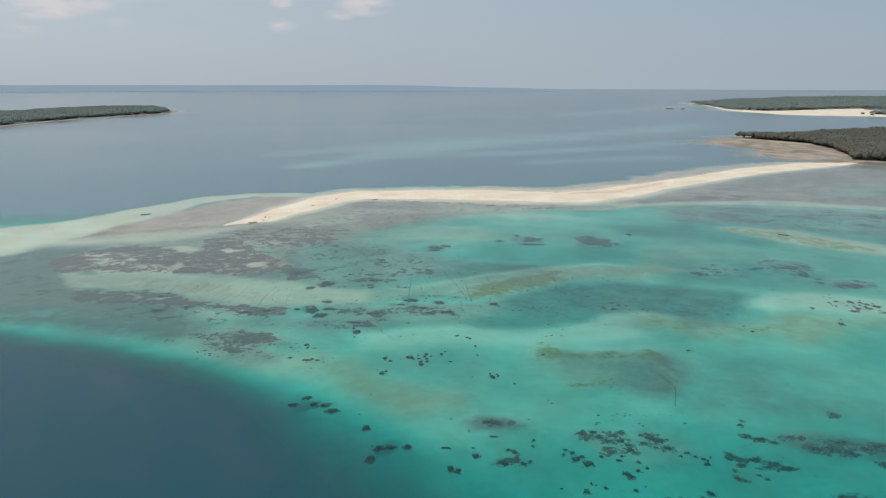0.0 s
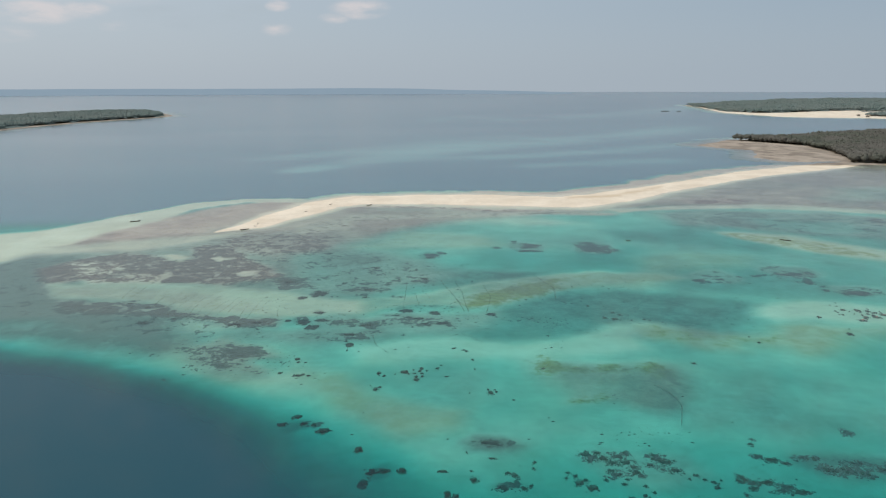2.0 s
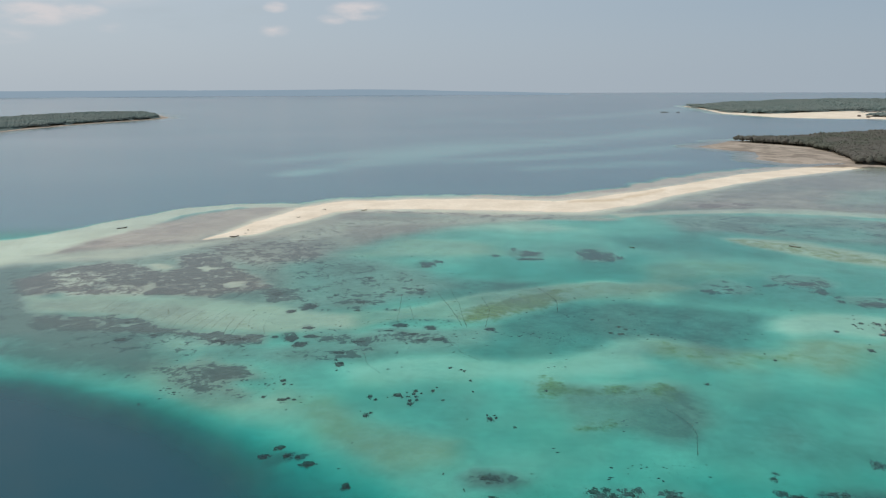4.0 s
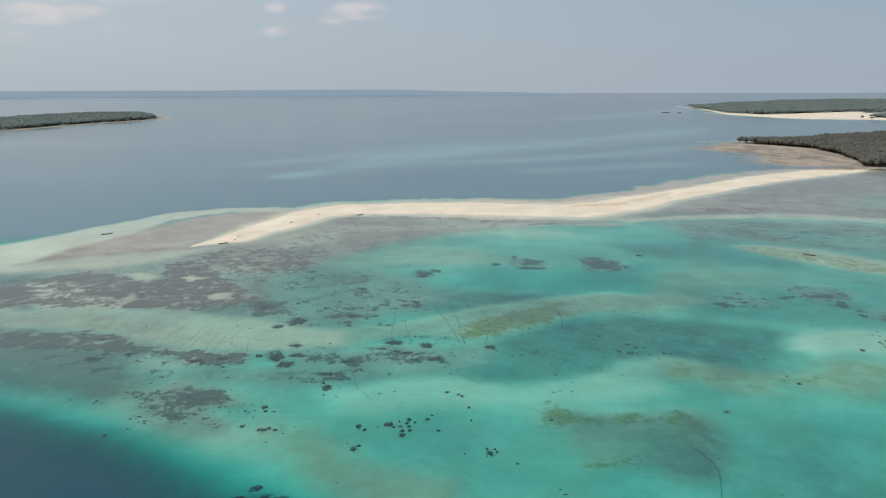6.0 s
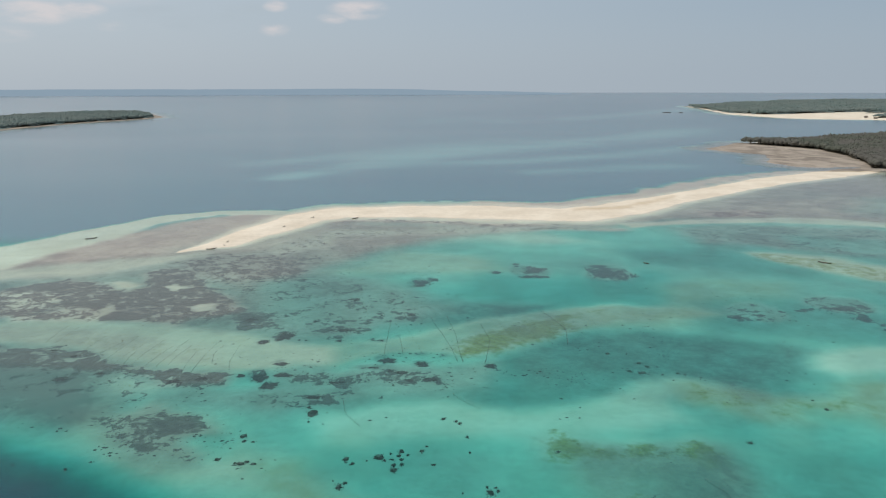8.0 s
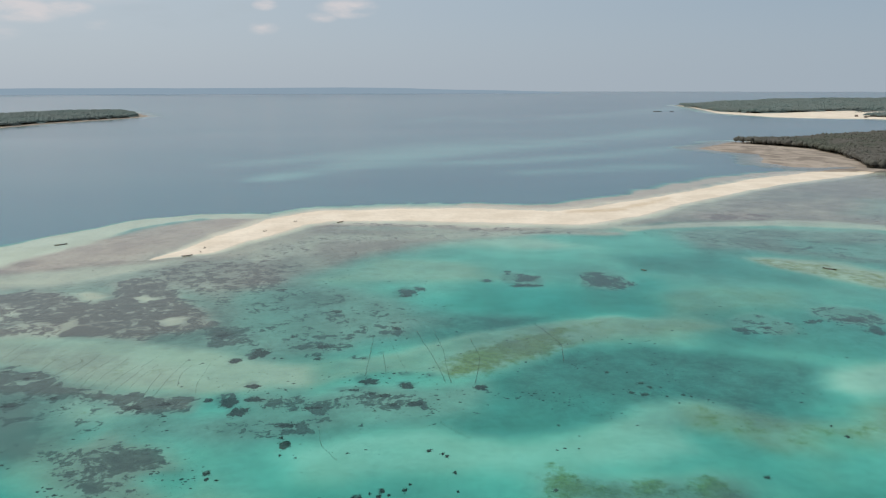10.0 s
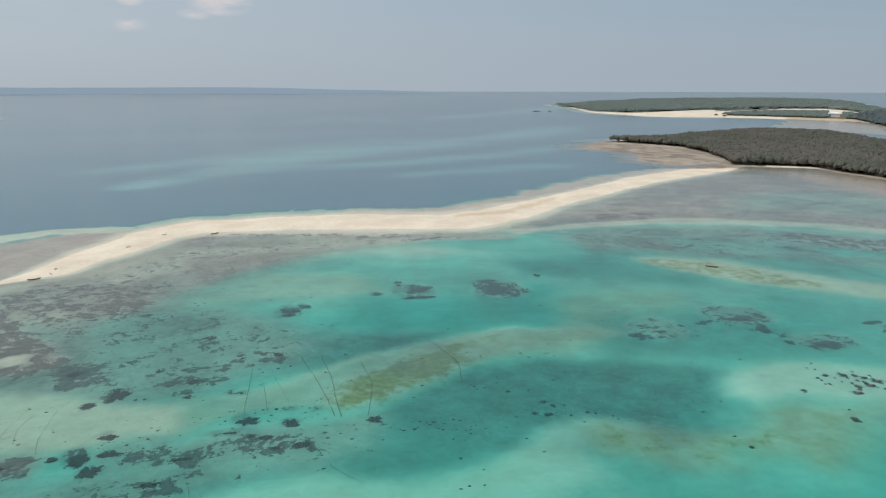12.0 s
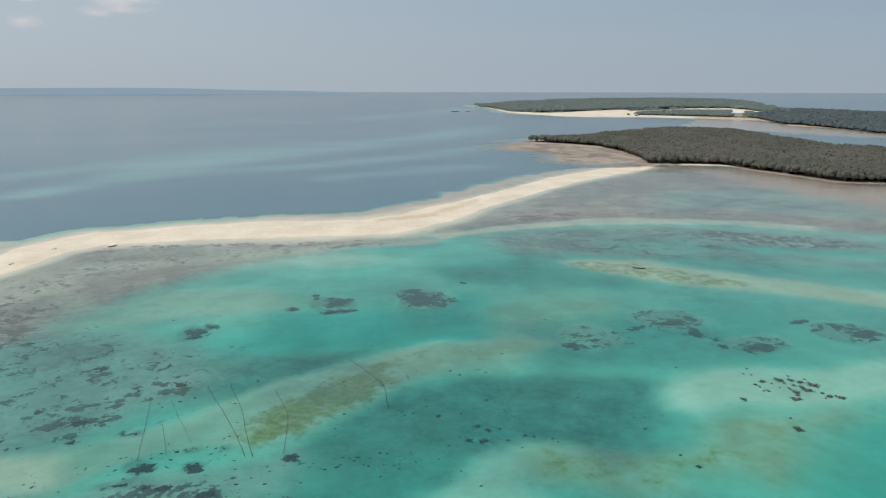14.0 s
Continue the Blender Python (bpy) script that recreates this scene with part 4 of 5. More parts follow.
def understory(name, ring, margin, gap, height, material, label):
    """The closed leafy layer below the crowns, rough and uneven."""
    xs, ys = [p[0] for p in ring], [p[1] for p in ring]
    ax, ay = np.arange(min(xs), max(xs), gap), np.arange(min(ys), max(ys), gap)
    gx, gy = np.meshgrid(ax, ay)
    rng = np.random.RandomState(3)
    gx = gx + rng.uniform(-0.35, 0.35, gx.shape) * gap
    gy = gy + rng.uniform(-0.35, 0.35, gx.shape) * gap
    wx = gx + 7 * fbm(gx, gy, 45, 11) + 2.0 * fbm(gx, gy, 9, 12)
    wy = gy + 9 * fbm(gx, gy, 45, 21) + 2.5 * fbm(gx, gy, 9, 22)
    d = inside(wx, wy, ring)
    z = ground_z(gx.ravel(), gy.ravel()).reshape(gx.shape) + height * step(margin - gap, margin + gap, d) * (1 + 0.3 * fbm(gx, gy, 90, 41) + 0.25 * rng.uniform(-1, 1, gx.shape))
    nx = len(ax)
    i = (np.arange(len(ay) - 1)[:, None] * nx + np.arange(nx - 1)[None, :]).ravel()
    quads = np.stack([i, i + 1, i + 1 + nx, i + nx], 1)
    quads = quads[(d.ravel()[quads] > margin - gap).all(1)]
    mesh = bpy.data.meshes.new(name)
    mesh.from_pydata(np.stack([gx.ravel(), gy.ravel(), z.ravel()], 1).tolist(), [], quads.tolist())
    mesh.polygons.foreach_set("use_smooth", np.ones(len(quads), bool))
    mesh.materials.append(material)
    return tagged(new(name, mesh), label, "undergrowth", kind="stuff")


def wood(name, spots, crowns, material, label):
    """One mesh of tree crowns at (x, y, z, width, height)."""
    rng = np.random.RandomState(7)
    cos, fcs, base = [], [], 0
    for x, y, z, w, h in spots:
        co, f = crowns[rng.randint(len(crowns))]
        a = rng.uniform(0, 6.283)
        ca, sa = math.cos(a), math.sin(a)
        p = np.stack([(co[:, 0] * ca - co[:, 1] * sa) * w + x, (co[:, 0] * sa + co[:, 1] * ca) * w + y, co[:, 2] * h + z], 1)
        cos.append(p)
        fcs.append(f + base)
        base += len(co)
    mesh = bpy.data.meshes.new(name)
    co, fc = np.concatenate(cos), np.concatenate(fcs)
    mesh.vertices.add(len(co))
    mesh.vertices.foreach_set("co", co.astype(np.float32).ravel())
    mesh.loops.add(fc.size)
    mesh.loops.foreach_set("vertex_index", fc.ravel().astype(np.int32))
    mesh.polygons.add(len(fc))
    mesh.polygons.foreach_set("loop_start", (np.arange(len(fc)) * 3).astype(np.int32))
    mesh.polygons.foreach_set("use_smooth", np.ones(len(fc), bool))
    mesh.update(calc_edges=True)
    mesh.materials.append(material)
    return tagged(new(name, mesh), label, "woods", kind="stuff")


def ground_z(x, y):
    i = np.clip(np.searchsorted(XS, x), 0, len(XS) - 1)
    j = np.clip(np.searchsorted(YS, y), 0, len(YS) - 1)
    return bed_level[j, i]


def spots_in(ring, margin, gap, width, height, seed, limit=None):
    rng = np.random.RandomState(seed)
    xs, ys = [p[0] for p in ring], [p[1] for p in ring]
    gx, gy = np.meshgrid(np.arange(min(xs), max(xs), gap), np.arange(min(ys), max(ys), gap))
    x, y = gx.ravel() + rng.uniform(-0.5, 0.5, gx.size) * gap, gy.ravel() + rng.uniform(-0.5, 0.5, gx.size) * gap
    wx = x + 7 * fbm(x, y, 45, 11) + 2.0 * fbm(x, y, 9, 12)
    wy = y + 9 * fbm(x, y, 45, 21) + 2.5 * fbm(x, y, 9, 22)
    d = inside(wx, wy, ring)
    keep = d > margin
    if limit is not None:
        keep &= limit(x, y)
    keep &= ~((np.abs(x - y * 0.787) < 26) & (x > 1250) & (x < 1880) & (y > 1550) & (y < 2390))
    x, y = x[keep], y[keep]
    tall = rng.uniform(0, 1, len(x)) ** 6
    h = height * (0.84 + 0.28 * fbm(x, y, 90, 41) + 0.16 * fbm(x, y, 22, 42) + rng.uniform(-0.09, 0.09, len(x)) + 0.25 * tall)
    w = width * (rng.uniform(0.55, 1.4, len(x)) + 0.6 * tall)
    return np.stack([x, y, ground_z(x, y) + 0.1 * h, w, h], 1)


understory("point_undergrowth", POINT_WOOD, 9, 5, 9.0, LEAVES, "grey-green undergrowth on the wooded point")
understory("far_undergrowth", BACK_WOOD, 6, 18, 9.0, HAZED_LEAVES, "green undergrowth of the far shore, paled by painted haze")
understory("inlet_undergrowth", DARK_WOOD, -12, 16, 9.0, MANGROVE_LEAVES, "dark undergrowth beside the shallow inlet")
understory("island_undergrowth", LOW_ISLAND, 22, 16, 6.6, HAZED_LEAVES, "dark undergrowth of the low island, paled by painted haze")
wood("point_wood", spots_in(POINT_WOOD, 3, 3.7, 5.6, 10.2, 1), CANOPY, LEAVES, "grey-green coastal trees on the wooded point")
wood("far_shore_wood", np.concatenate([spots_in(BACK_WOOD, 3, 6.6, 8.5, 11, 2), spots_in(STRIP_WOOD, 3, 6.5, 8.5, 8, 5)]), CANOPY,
     HAZED_LEAVES, "dense green woods along the far shore, paled by painted haze")
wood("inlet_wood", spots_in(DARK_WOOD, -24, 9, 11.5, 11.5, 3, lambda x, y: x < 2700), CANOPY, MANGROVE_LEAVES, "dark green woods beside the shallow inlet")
wood("low_island_wood", spots_in(LOW_ISLAND, 18, 6.5, 8.5, 9, 4), CANOPY, HAZED_LEAVES, "dark trees covering the low island, paled by painted haze")


# ---------------------------------------------------------------- far land on the horizon
def far_ridge():
    n = Nodes("far_land_haze_glow")
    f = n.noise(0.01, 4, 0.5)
    # no lamp: emission paints blue distance haze over the land
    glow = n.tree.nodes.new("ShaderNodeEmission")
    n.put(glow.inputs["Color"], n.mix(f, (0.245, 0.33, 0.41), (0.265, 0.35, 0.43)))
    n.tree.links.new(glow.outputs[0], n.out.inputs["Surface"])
    mat = n.mat
    bm = bmesh.new()
    rows = []
    for k in range(121):
        b = radians(-52 + 62.5 * k / 120)
        top = 91 + 2.5 * noise.noise((k * 0.13, 2.0, 0.0)) + 1.2 * noise.noise((k * 0.6, 5.0, 0.0))
        top += 3.0 * math.exp(-((k - 88) / 8) ** 2) - 25 * max(0, (k - 90) / 30) ** 1.2
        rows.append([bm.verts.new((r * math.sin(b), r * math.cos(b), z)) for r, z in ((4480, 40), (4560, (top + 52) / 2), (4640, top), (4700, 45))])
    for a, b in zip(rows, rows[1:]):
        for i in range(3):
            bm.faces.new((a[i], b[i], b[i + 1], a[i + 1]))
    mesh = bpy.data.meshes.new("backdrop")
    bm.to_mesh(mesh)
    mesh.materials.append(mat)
    return tagged(new("backdrop", mesh), "far land low on the horizon, its blue haze painted as glow", "backdrop", kind="structure")


far_ridge()


# ---------------------------------------------------------------- coral heads and seagrass patches on the bed
def reef_material(name, a, b, c):
    n = Nodes(name)
    f = n.noise(1.6, 5, 0.65, seed=12)
    color = n.mix(n.random("island"), a, b)
    return n.principled(n.mix(n.remap(f, 0.45, 0.7, 0.0, 0.7), color, c), 0.95, normal=n.bump(f, 0.12, 0.7), spec=0.05)


CORAL = reef_material("weedy_dark_coral", (0.145, 0.115, 0.098), (0.225, 0.170, 0.148), (0.110, 0.090, 0.076))
CORAL_RED = reef_material("reddish_weedy_coral", (0.27, 0.145, 0.138), (0.37, 0.215, 0.200), (0.18, 0.120, 0.112))
CORAL_TOP = reef_material("bare_coral_top", (0.15, 0.090, 0.078), (0.22, 0.140, 0.115), (0.09, 0.065, 0.052))
CORAL_DARK = reef_material("dark_weedy_coral_edge", (0.070, 0.054, 0.044), (0.115, 0.084, 0.070), (0.055, 0.044, 0.036))
CORAL_PLATE = reef_material("bare_coral_plate", (0.27, 0.175, 0.150), (0.36, 0.240, 0.205), (0.20, 0.130, 0.110))
WEED = reef_material("dark_seagrass", (0.095, 0.070, 0.068), (0.145, 0.108, 0.102), (0.18, 0.135, 0.125))


WEED_MAUVE = reef_material("mauve_seagrass", (0.15, 0.112, 0.112), (0.21, 0.158, 0.155), (0.25, 0.19, 0.18))


def mesh_object(name, bm, material, parent=None, smooth=False):
    mesh = bpy.data.meshes.new(name)
    if smooth:
        for f in bm.faces:
            f.smooth = True
    bm.to_mesh(mesh)
    bm.free()
    mesh.materials.append(material)
    ob = new(name, mesh)
    ob.parent = parent
    return ob


def part(name, bm, material, parent, label="", smooth=False):
    ob = mesh_object(name, bm, material, parent, smooth)
    return tagged(ob, label) if label else ob


def lobe_mesh(seed):
    """A knobbly coral lobe, 1 m wide and about 0.5 m high."""
    bm = bmesh.new()
    bmesh.ops.create_icosphere(bm, subdivisions=2, radius=0.5)
    for v in bm.verts:
        k = 1 + 0.32 * noise.noise(v.co * 3.1 + Vector((seed, 0, 0))) + 0.18 * noise.noise(v.co * 7.0 + Vector((0, seed, 0)))
        v.co = Vector((v.co.x * k, v.co.y * k, max(v.co.z, -0.1) * k * 0.9))
    mesh = bpy.data.meshes.new("coral_lobe")
    bm.to_mesh(mesh)
    bm.free()
    mesh.materials.append(CORAL_TOP)
    return mesh


LOBES = [lobe_mesh(s * 5.3) for s in range(5)]


def tufts(w, l, seed, fill, size, gaps=0.0):
    """Low ragged tufts scattered over an ellipse w by l metres, thinning towards its rim."""
    rng = np.random.RandomState(seed)
    bm = bmesh.new()
    count = int(np.clip(fill * w * l / (size * size), 6, 380))
    off = rng.uniform(0, 50)
    turn = rng.uniform(-0.3, 0.3)
    made = 0
    for k in range(count * 4):
        if made > count:
            break
        a, r = rng.uniform(0, 6.283), math.sqrt(rng.uniform(0, 1))
        x, y = math.cos(a) * r * w * 0.55, math.sin(a + turn) * r * l * 0.55
        n = noise.noise((x / max(w, 1.5) * 3.4 + off, y / max(l, 1.5) * 3.4, off)) + 0.6 * noise.noise((x * 0.9, y * 0.9, off))
        if r > 0.8 + 0.6 * n - gaps:
            continue
        made += 1
        s = size * rng.uniform(0.5, 1.35) * (1.1 - 0.4 * r)
        h = s * rng.uniform(0.18, 0.42)
        top = bm.verts.new((x + rng.uniform(-0.2, 0.2) * s, y + rng.uniform(-0.2, 0.2) * s, h))
        ring = []
        for q in range(7):
            b = q / 7 * 6.283 + rng.uniform(-0.4, 0.4)
            d = s * rng.uniform(0.35, 1.0)
            ring.append(bm.verts.new((x + d * math.cos(b), y + d * math.sin(b), -0.08)))
        for q in range(7):
            bm.faces.new((top, ring[q], ring[(q + 1) % 7]))
    return bm


def bed_z(x, y):
    return float(ground_z(np.array([x]), np.array([y]))[0])


def mound(w, l, seed, height, ragged=0.5):
    """One low mound with a torn outline, w by l metres."""
    rng = np.random.RandomState(seed)
    off = rng.uniform(0, 60)
    bm = bmesh.new()
    spokes = int(np.clip(8 + 3.0 * (w + l), 12, 54))
    rings = []
    for k, level in ((0.35, 1.0), (0.7, 0.8), (1.0, -0.1)):
        ring = []
        for q in range(spokes):
            a = q / spokes * 6.2832
            n = noise.noise((math.cos(a) * 1.6 + off, math.sin(a) * 1.6, 0.3)) + 0.8 * noise.noise((math.cos(a) * 4.5, math.sin(a) * 4.5 + off, 7.0))
            n += 0.5 * noise.noise((math.cos(a) * 11, math.sin(a) * 11, off))
            r = k * max(0.25, 0.8 + ragged * n)
            ring.append(bm.verts.new((math.cos(a) * r * w / 2, math.sin(a) * r * l / 2, height * (level + 0.5 * noise.noise((a * 3, k * 5, off)) * (level > 0)))))
        rings.append(ring)
    top = bm.verts.new((0, 0, height))
    for q in range(spokes):
        p = (q + 1) % spokes
        bm.faces.new((top, rings[0][q], rings[0][p]))
        for a, b in zip(rings, rings[1:]):
            bm.faces.new((a[q], b[q], b[p], a[p]))
    return bm


def coral_head(x, y, w, l, seed, skin=None, tone="dark brown", spread=0.72):
    skin = skin or CORAL
    rng = np.random.RandomState(seed)
    base = mesh_object("coral_head", mound(w * spread, l * spread, seed, 0.2 + 0.04 * min(w, l), 0.55 if spread > 0.6 else 1.0), skin)
    base.location = (x, y, bed_z(x, y) + 0.02)
    if max(w, l) > 1.0:
        rubble = part("coral_rubble", tufts(w * 1.35, l * 1.35, seed, 0.5, max(0.24, min(w, l) * 0.085), 0.12) if spread > 0.6 else
                      tufts(w * 1.5, l * 1.5, seed, 1.0, max(0.3, min(w, l) * 0.13), 0.05), skin, base)
        tagged(rubble, kind="stuff")
    for k in range(int(np.clip(min(w, l) * 1.2, 1, 6))):
        lobe = new("coral_lobe", LOBES[rng.randint(5)])
        lobe.parent = base
        s = rng.uniform(0.12, 0.24) * min(w, l)
        lobe.location = (rng.uniform(-0.26, 0.26) * w, rng.uniform(-0.26, 0.26) * l, 0.1)
        lobe.rotation_euler = (0, 0, rng.uniform(0, 6.28))
        lobe.scale = (s * 1.3, s * 1.3, min(s, 1.1))
    if max(w, l) > 2.2 and spread > 0.6 and rng.uniform() < 0.7:
        top = part("coral_top", mound(w * 0.46, l * 0.46, seed + 7, 0.12, 0.35), CORAL_PLATE, base, "pinkish grey dead top")
        top.location = (rng.uniform(-0.05, 0.05) * w, rng.uniform(-0.02, 0.08) * l, 0.2 + 0.05 * min(w, l))
    size = "large" if max(w, l) > 5 else "small"
    return tagged(base, f"{size} {tone} coral head on pale sand bed", "coral", "coral heads")


def seagrass_patch(x, y, w, l, seed, fill=0.8):
    k, wide = (1.0, 1.0) if fill > 1 else (0.6, 1.05) if fill > 0.8 else (0.34, 0.7)
    skin = WEED_MAUVE if 0.8 < fill < 1 else WEED
    ob = mesh_object("seagrass_patch", mound(w * k, l * k, seed, 0.22, 0.6 if fill > 1 else 0.95), skin)
    ob.location = (x, y, bed_z(x, y) + 0.02)
    tagged(part("grass_tufts", tufts(w * wide, l * wide, seed, fill * 0.6, max(0.4, min(w, l) * 0.045), 0.0 if fill > 1 else 0.12), skin, ob), kind="stuff")
    return tagged(ob, "ragged dark seagrass patch on the shallow bed", "seagrass", "seagrass patches")


CORAL_FIELD_SOUTH = [(39.3, 180.5, 3.8, 3.3), (40.4, 177.9, 3.2, 3.9), (43.7, 178.5, 3.5, 3.3), (47.8, 179.2, 4.1, 4.0), (45.5, 176.0,
    3.8, 2.6), (50.5, 180.5, 2.6, 3.4), (49.1, 176.0, 4.1, 2.9), (50.8, 174.1, 2.8, 2.5), (42.7, 181.5, 2.6, 2.4),
    (57.9, 178.2, 4.7, 4.0), (59.6, 176.0, 4.1, 3.0), (55.3, 174.8, 3.1, 2.6), (61.1, 172.0, 3.4, 2.8), (57.8, 172.6,
    2.5, 1.9), (57.8, 179.9, 2.5, 2.4), (45.8, 170.5, 5.2, 3.1), (50.6, 171.4, 3.4, 3.7), (51.6, 169.6, 2.4, 1.8),
    (44.6, 172.0, 2.1, 1.9)]
CORAL_FIELD_SCATTER = [(33.1, 172.0, 1.8, 1.8), (34.7, 170.5, 2.1, 1.8), (35.3, 167.5, 3.0, 3.5), (38.2, 165.3, 3.5, 4.0), (37.1, 168.7,
    1.8, 1.8), (32.4, 169.6, 1.5, 1.5), (47.0, 160.4, 2.3, 2.5), (47.8, 159.0, 2.6, 2.2), (50.1, 161.4, 1.7, 1.4),
    (52.6, 162.5, 1.5, 1.4), (46.2, 166.1, 1.5, 1.5), (42.2, 168.1, 1.5, 1.5), (47.5, 168.1, 1.8, 1.5), (51.2, 165.3,
    1.5, 1.5), (65.3, 169.9, 2.7, 1.9), (67.0, 168.2, 1.8, 1.5), (68.8, 167.0, 2.1, 1.8), (69.0, 164.8, 2.7, 1.8),
    (63.2, 168.2, 1.2, 1.2)]
CORAL_FIELD_FOOT = [(71.2, 168.2, 1.2, 1.2), (35.1, 152.7, 2.5, 2.5), (37.0, 156.2, 0.8, 2.1), (40.1, 154.2, 1.4, 2.0), (38.0, 155.4,
    0.7, 1.0), (47.2, 153.2, 1.7, 1.5), (50.1, 154.7, 0.7, 1.0), (65.3, 151.7, 2.7, 3.1), (62.6, 149.8, 1.6, 2.0),
    (97.9, 149.9, 8.1, 3.8), (54.4, 149.8, 1.6, 1.5), (57.1, 149.8, 1.6, 1.5)]
CORAL_FIELD_EAST = [(77.1, 169.1, 2.4, 3.8), (78.5, 167.1, 2.1, 2.5), (82.4, 167.3, 5.4, 2.5), (86.4, 165.4, 5.6, 2.5), (88.9, 163.1,
    4.4, 3.0), (84.4, 163.7, 4.4, 1.8), (77.9, 164.8, 2.7, 1.8), (75.0, 162.0, 1.5, 1.8), (74.4, 158.8, 2.3, 2.3),
    (75.9, 157.3, 2.8, 1.4), (80.6, 159.9, 1.1, 1.2), (81.9, 158.1, 1.4, 1.4), (75.7, 168.2, 1.5, 1.9), (85.7, 179.9,
    3.2, 2.5), (88.5, 178.0, 4.1, 2.5), (91.6, 176.1, 2.5, 2.1), (86.3, 186.0, 2.0, 1.9), (87.7, 188.4, 1.3, 1.5)]
CORAL_FIELD_RED = [(97.4, 178.3, 4.7, 2.9), (100.4, 178.0, 4.7, 3.2), (101.3, 172.1, 5.5, 4.4), (105.7, 171.8, 5.5, 4.5), (108.8,
    170.6, 5.5, 4.4), (114.3, 172.1, 5.5, 3.9), (119.0, 173.7, 4.6, 3.6), (109.9, 175.2, 7.2, 2.9), (115.6, 164.9,
    3.5, 3.3), (116.7, 192.1, 3.4, 4.2)]
CORAL_MIDDLE = [(-34.2, 263.4, 3.7, 4.4), (-36.1, 266.9, 1.5, 1.8), (-34.5, 257.5, 0.7, 1.3), (-51.4, 249.0, 2.4, 2.8), (-50.5,
    246.0, 1.5, 1.5), (-47.9, 245.6, 1.4, 1.1), (-55.0, 235.8, 1.9, 2.1), (-48.2, 233.4, 2.9, 2.0), (-46.7, 234.4,
    1.6, 1.7), (-44.7, 233.4, 1.9, 1.7), (-49.6, 233.8, 1.0, 1.0), (-20.7, 236.4, 1.8, 3.1), (-18.8, 234.0, 1.6, 1.7),
    (-12.0, 237.3, 3.3, 3.1), (-10.4, 235.6, 1.1, 1.4), (-7.7, 230.6, 2.5, 2.6), (-7.8, 232.9, 1.6, 2.0)]
CORAL_MIDDLE_SMALL = [(-9.0, 239.0, 0.8, 1.4), (-6.1, 240.3, 1.8, 2.5), (-6.6, 237.9, 1.6, 1.7), (-4.3, 238.2, 1.0, 1.4), (-6.0, 235.9,
    1.5, 1.7), (-8.5, 235.9, 1.6, 1.0), (-5.6, 233.5, 1.3, 2.0), (-15.1, 235.3, 0.6, 1.0), (-21.0, 222.5, 2.7, 3.9),
    (-19.5, 224.5, 1.8, 1.8), (-22.7, 225.5, 0.6, 0.9), (-0.4, 240.3, 1.5, 2.1), (0.7, 242.8, 0.8, 1.1), (5.6, 258.6,
    1.6, 1.7), (9.2, 256.9, 1.3, 1.6), (10.4, 255.7, 1.4, 2.0), (12.2, 247.8, 1.0, 1.5), (12.6, 239.4, 1.0, 1.4),
    (2.7, 233.1, 1.4, 1.3), (16.8, 219.7, 2.4, 3.2), (18.7, 220.5, 1.2, 1.7), (16.1, 222.3, 0.9, 1.2), (18.3, 222.0,
    1.2, 0.9), (9.9, 219.7, 0.6, 0.9)]
CORAL_EDGE = [(-42.6, 204.5, 3.3, 3.6), (-36.9, 199.3, 1.4, 2.1), (-33.2, 195.8, 4.6, 3.3), (-22.2, 185.2, 2.7, 3.0),
    (-19.5, 170.1, 3.2, 3.9), (-14.5, 174.7, 3.5, 2.0), (-9.5, 174.1, 2.6, 2.7), (1.0, 172.5, 3.2, 1.3),
    (2.0, 163.5, 2.4, 2.7), (4.1, 162.1, 2.1, 2.4), (8.8, 168.7, 2.8, 2.6), (8.3, 172.5, 1.3, 1.0),
    (12.9, 187.4, 2.0, 1.9), (19.2, 170.8, 2.5, 3.3), (25.3, 177.0, 1.6, 2.1), (24.6, 174.1, 1.0, 1.4),
    (21.0, 165.2, 2.2, 2.5), (22.9, 166.1, 1.9, 1.6), (14.0, 178.6, 2.6, 1.4), (7.4, 181.8, 0.6, 1.1),
    (2.4, 189.1, 0.6, 1.1), (17.8, 171.7, 1.9, 1.7)]
CORAL_BRIGHT = [(163.8, 272.4, 2.6, 3.6), (178.5, 288.7, 4.1, 3.2), (182.4, 292.8, 2.9, 4.5), (186.9, 292.8, 3.8, 3.4),
    (191.8, 295.4, 4.3, 3.0), (186.9, 295.1, 1.7, 2.9), (187.8, 301.0, 2.1, 3.0), (184.2, 302.1, 3.0, 3.0),
    (178.1, 303.0, 2.5, 2.3), (174.0, 301.4, 1.5, 2.2), (174.3, 296.2, 1.2, 2.2), (189.7, 298.5, 2.6, 2.4),
    (190.1, 286.9, 2.9, 2.3), (192.9, 285.2, 2.9, 2.9), (189.7, 289.6, 1.3, 1.7), (162.4, 293.3, 2.4, 2.5),
    (180.9, 313.9, 0.9, 1.2), (167.0, 278.8, 1.2, 1.0), (123.4, 263.5, 1.3, 1.7), (122.5, 270.1, 1.3, 1.1)]
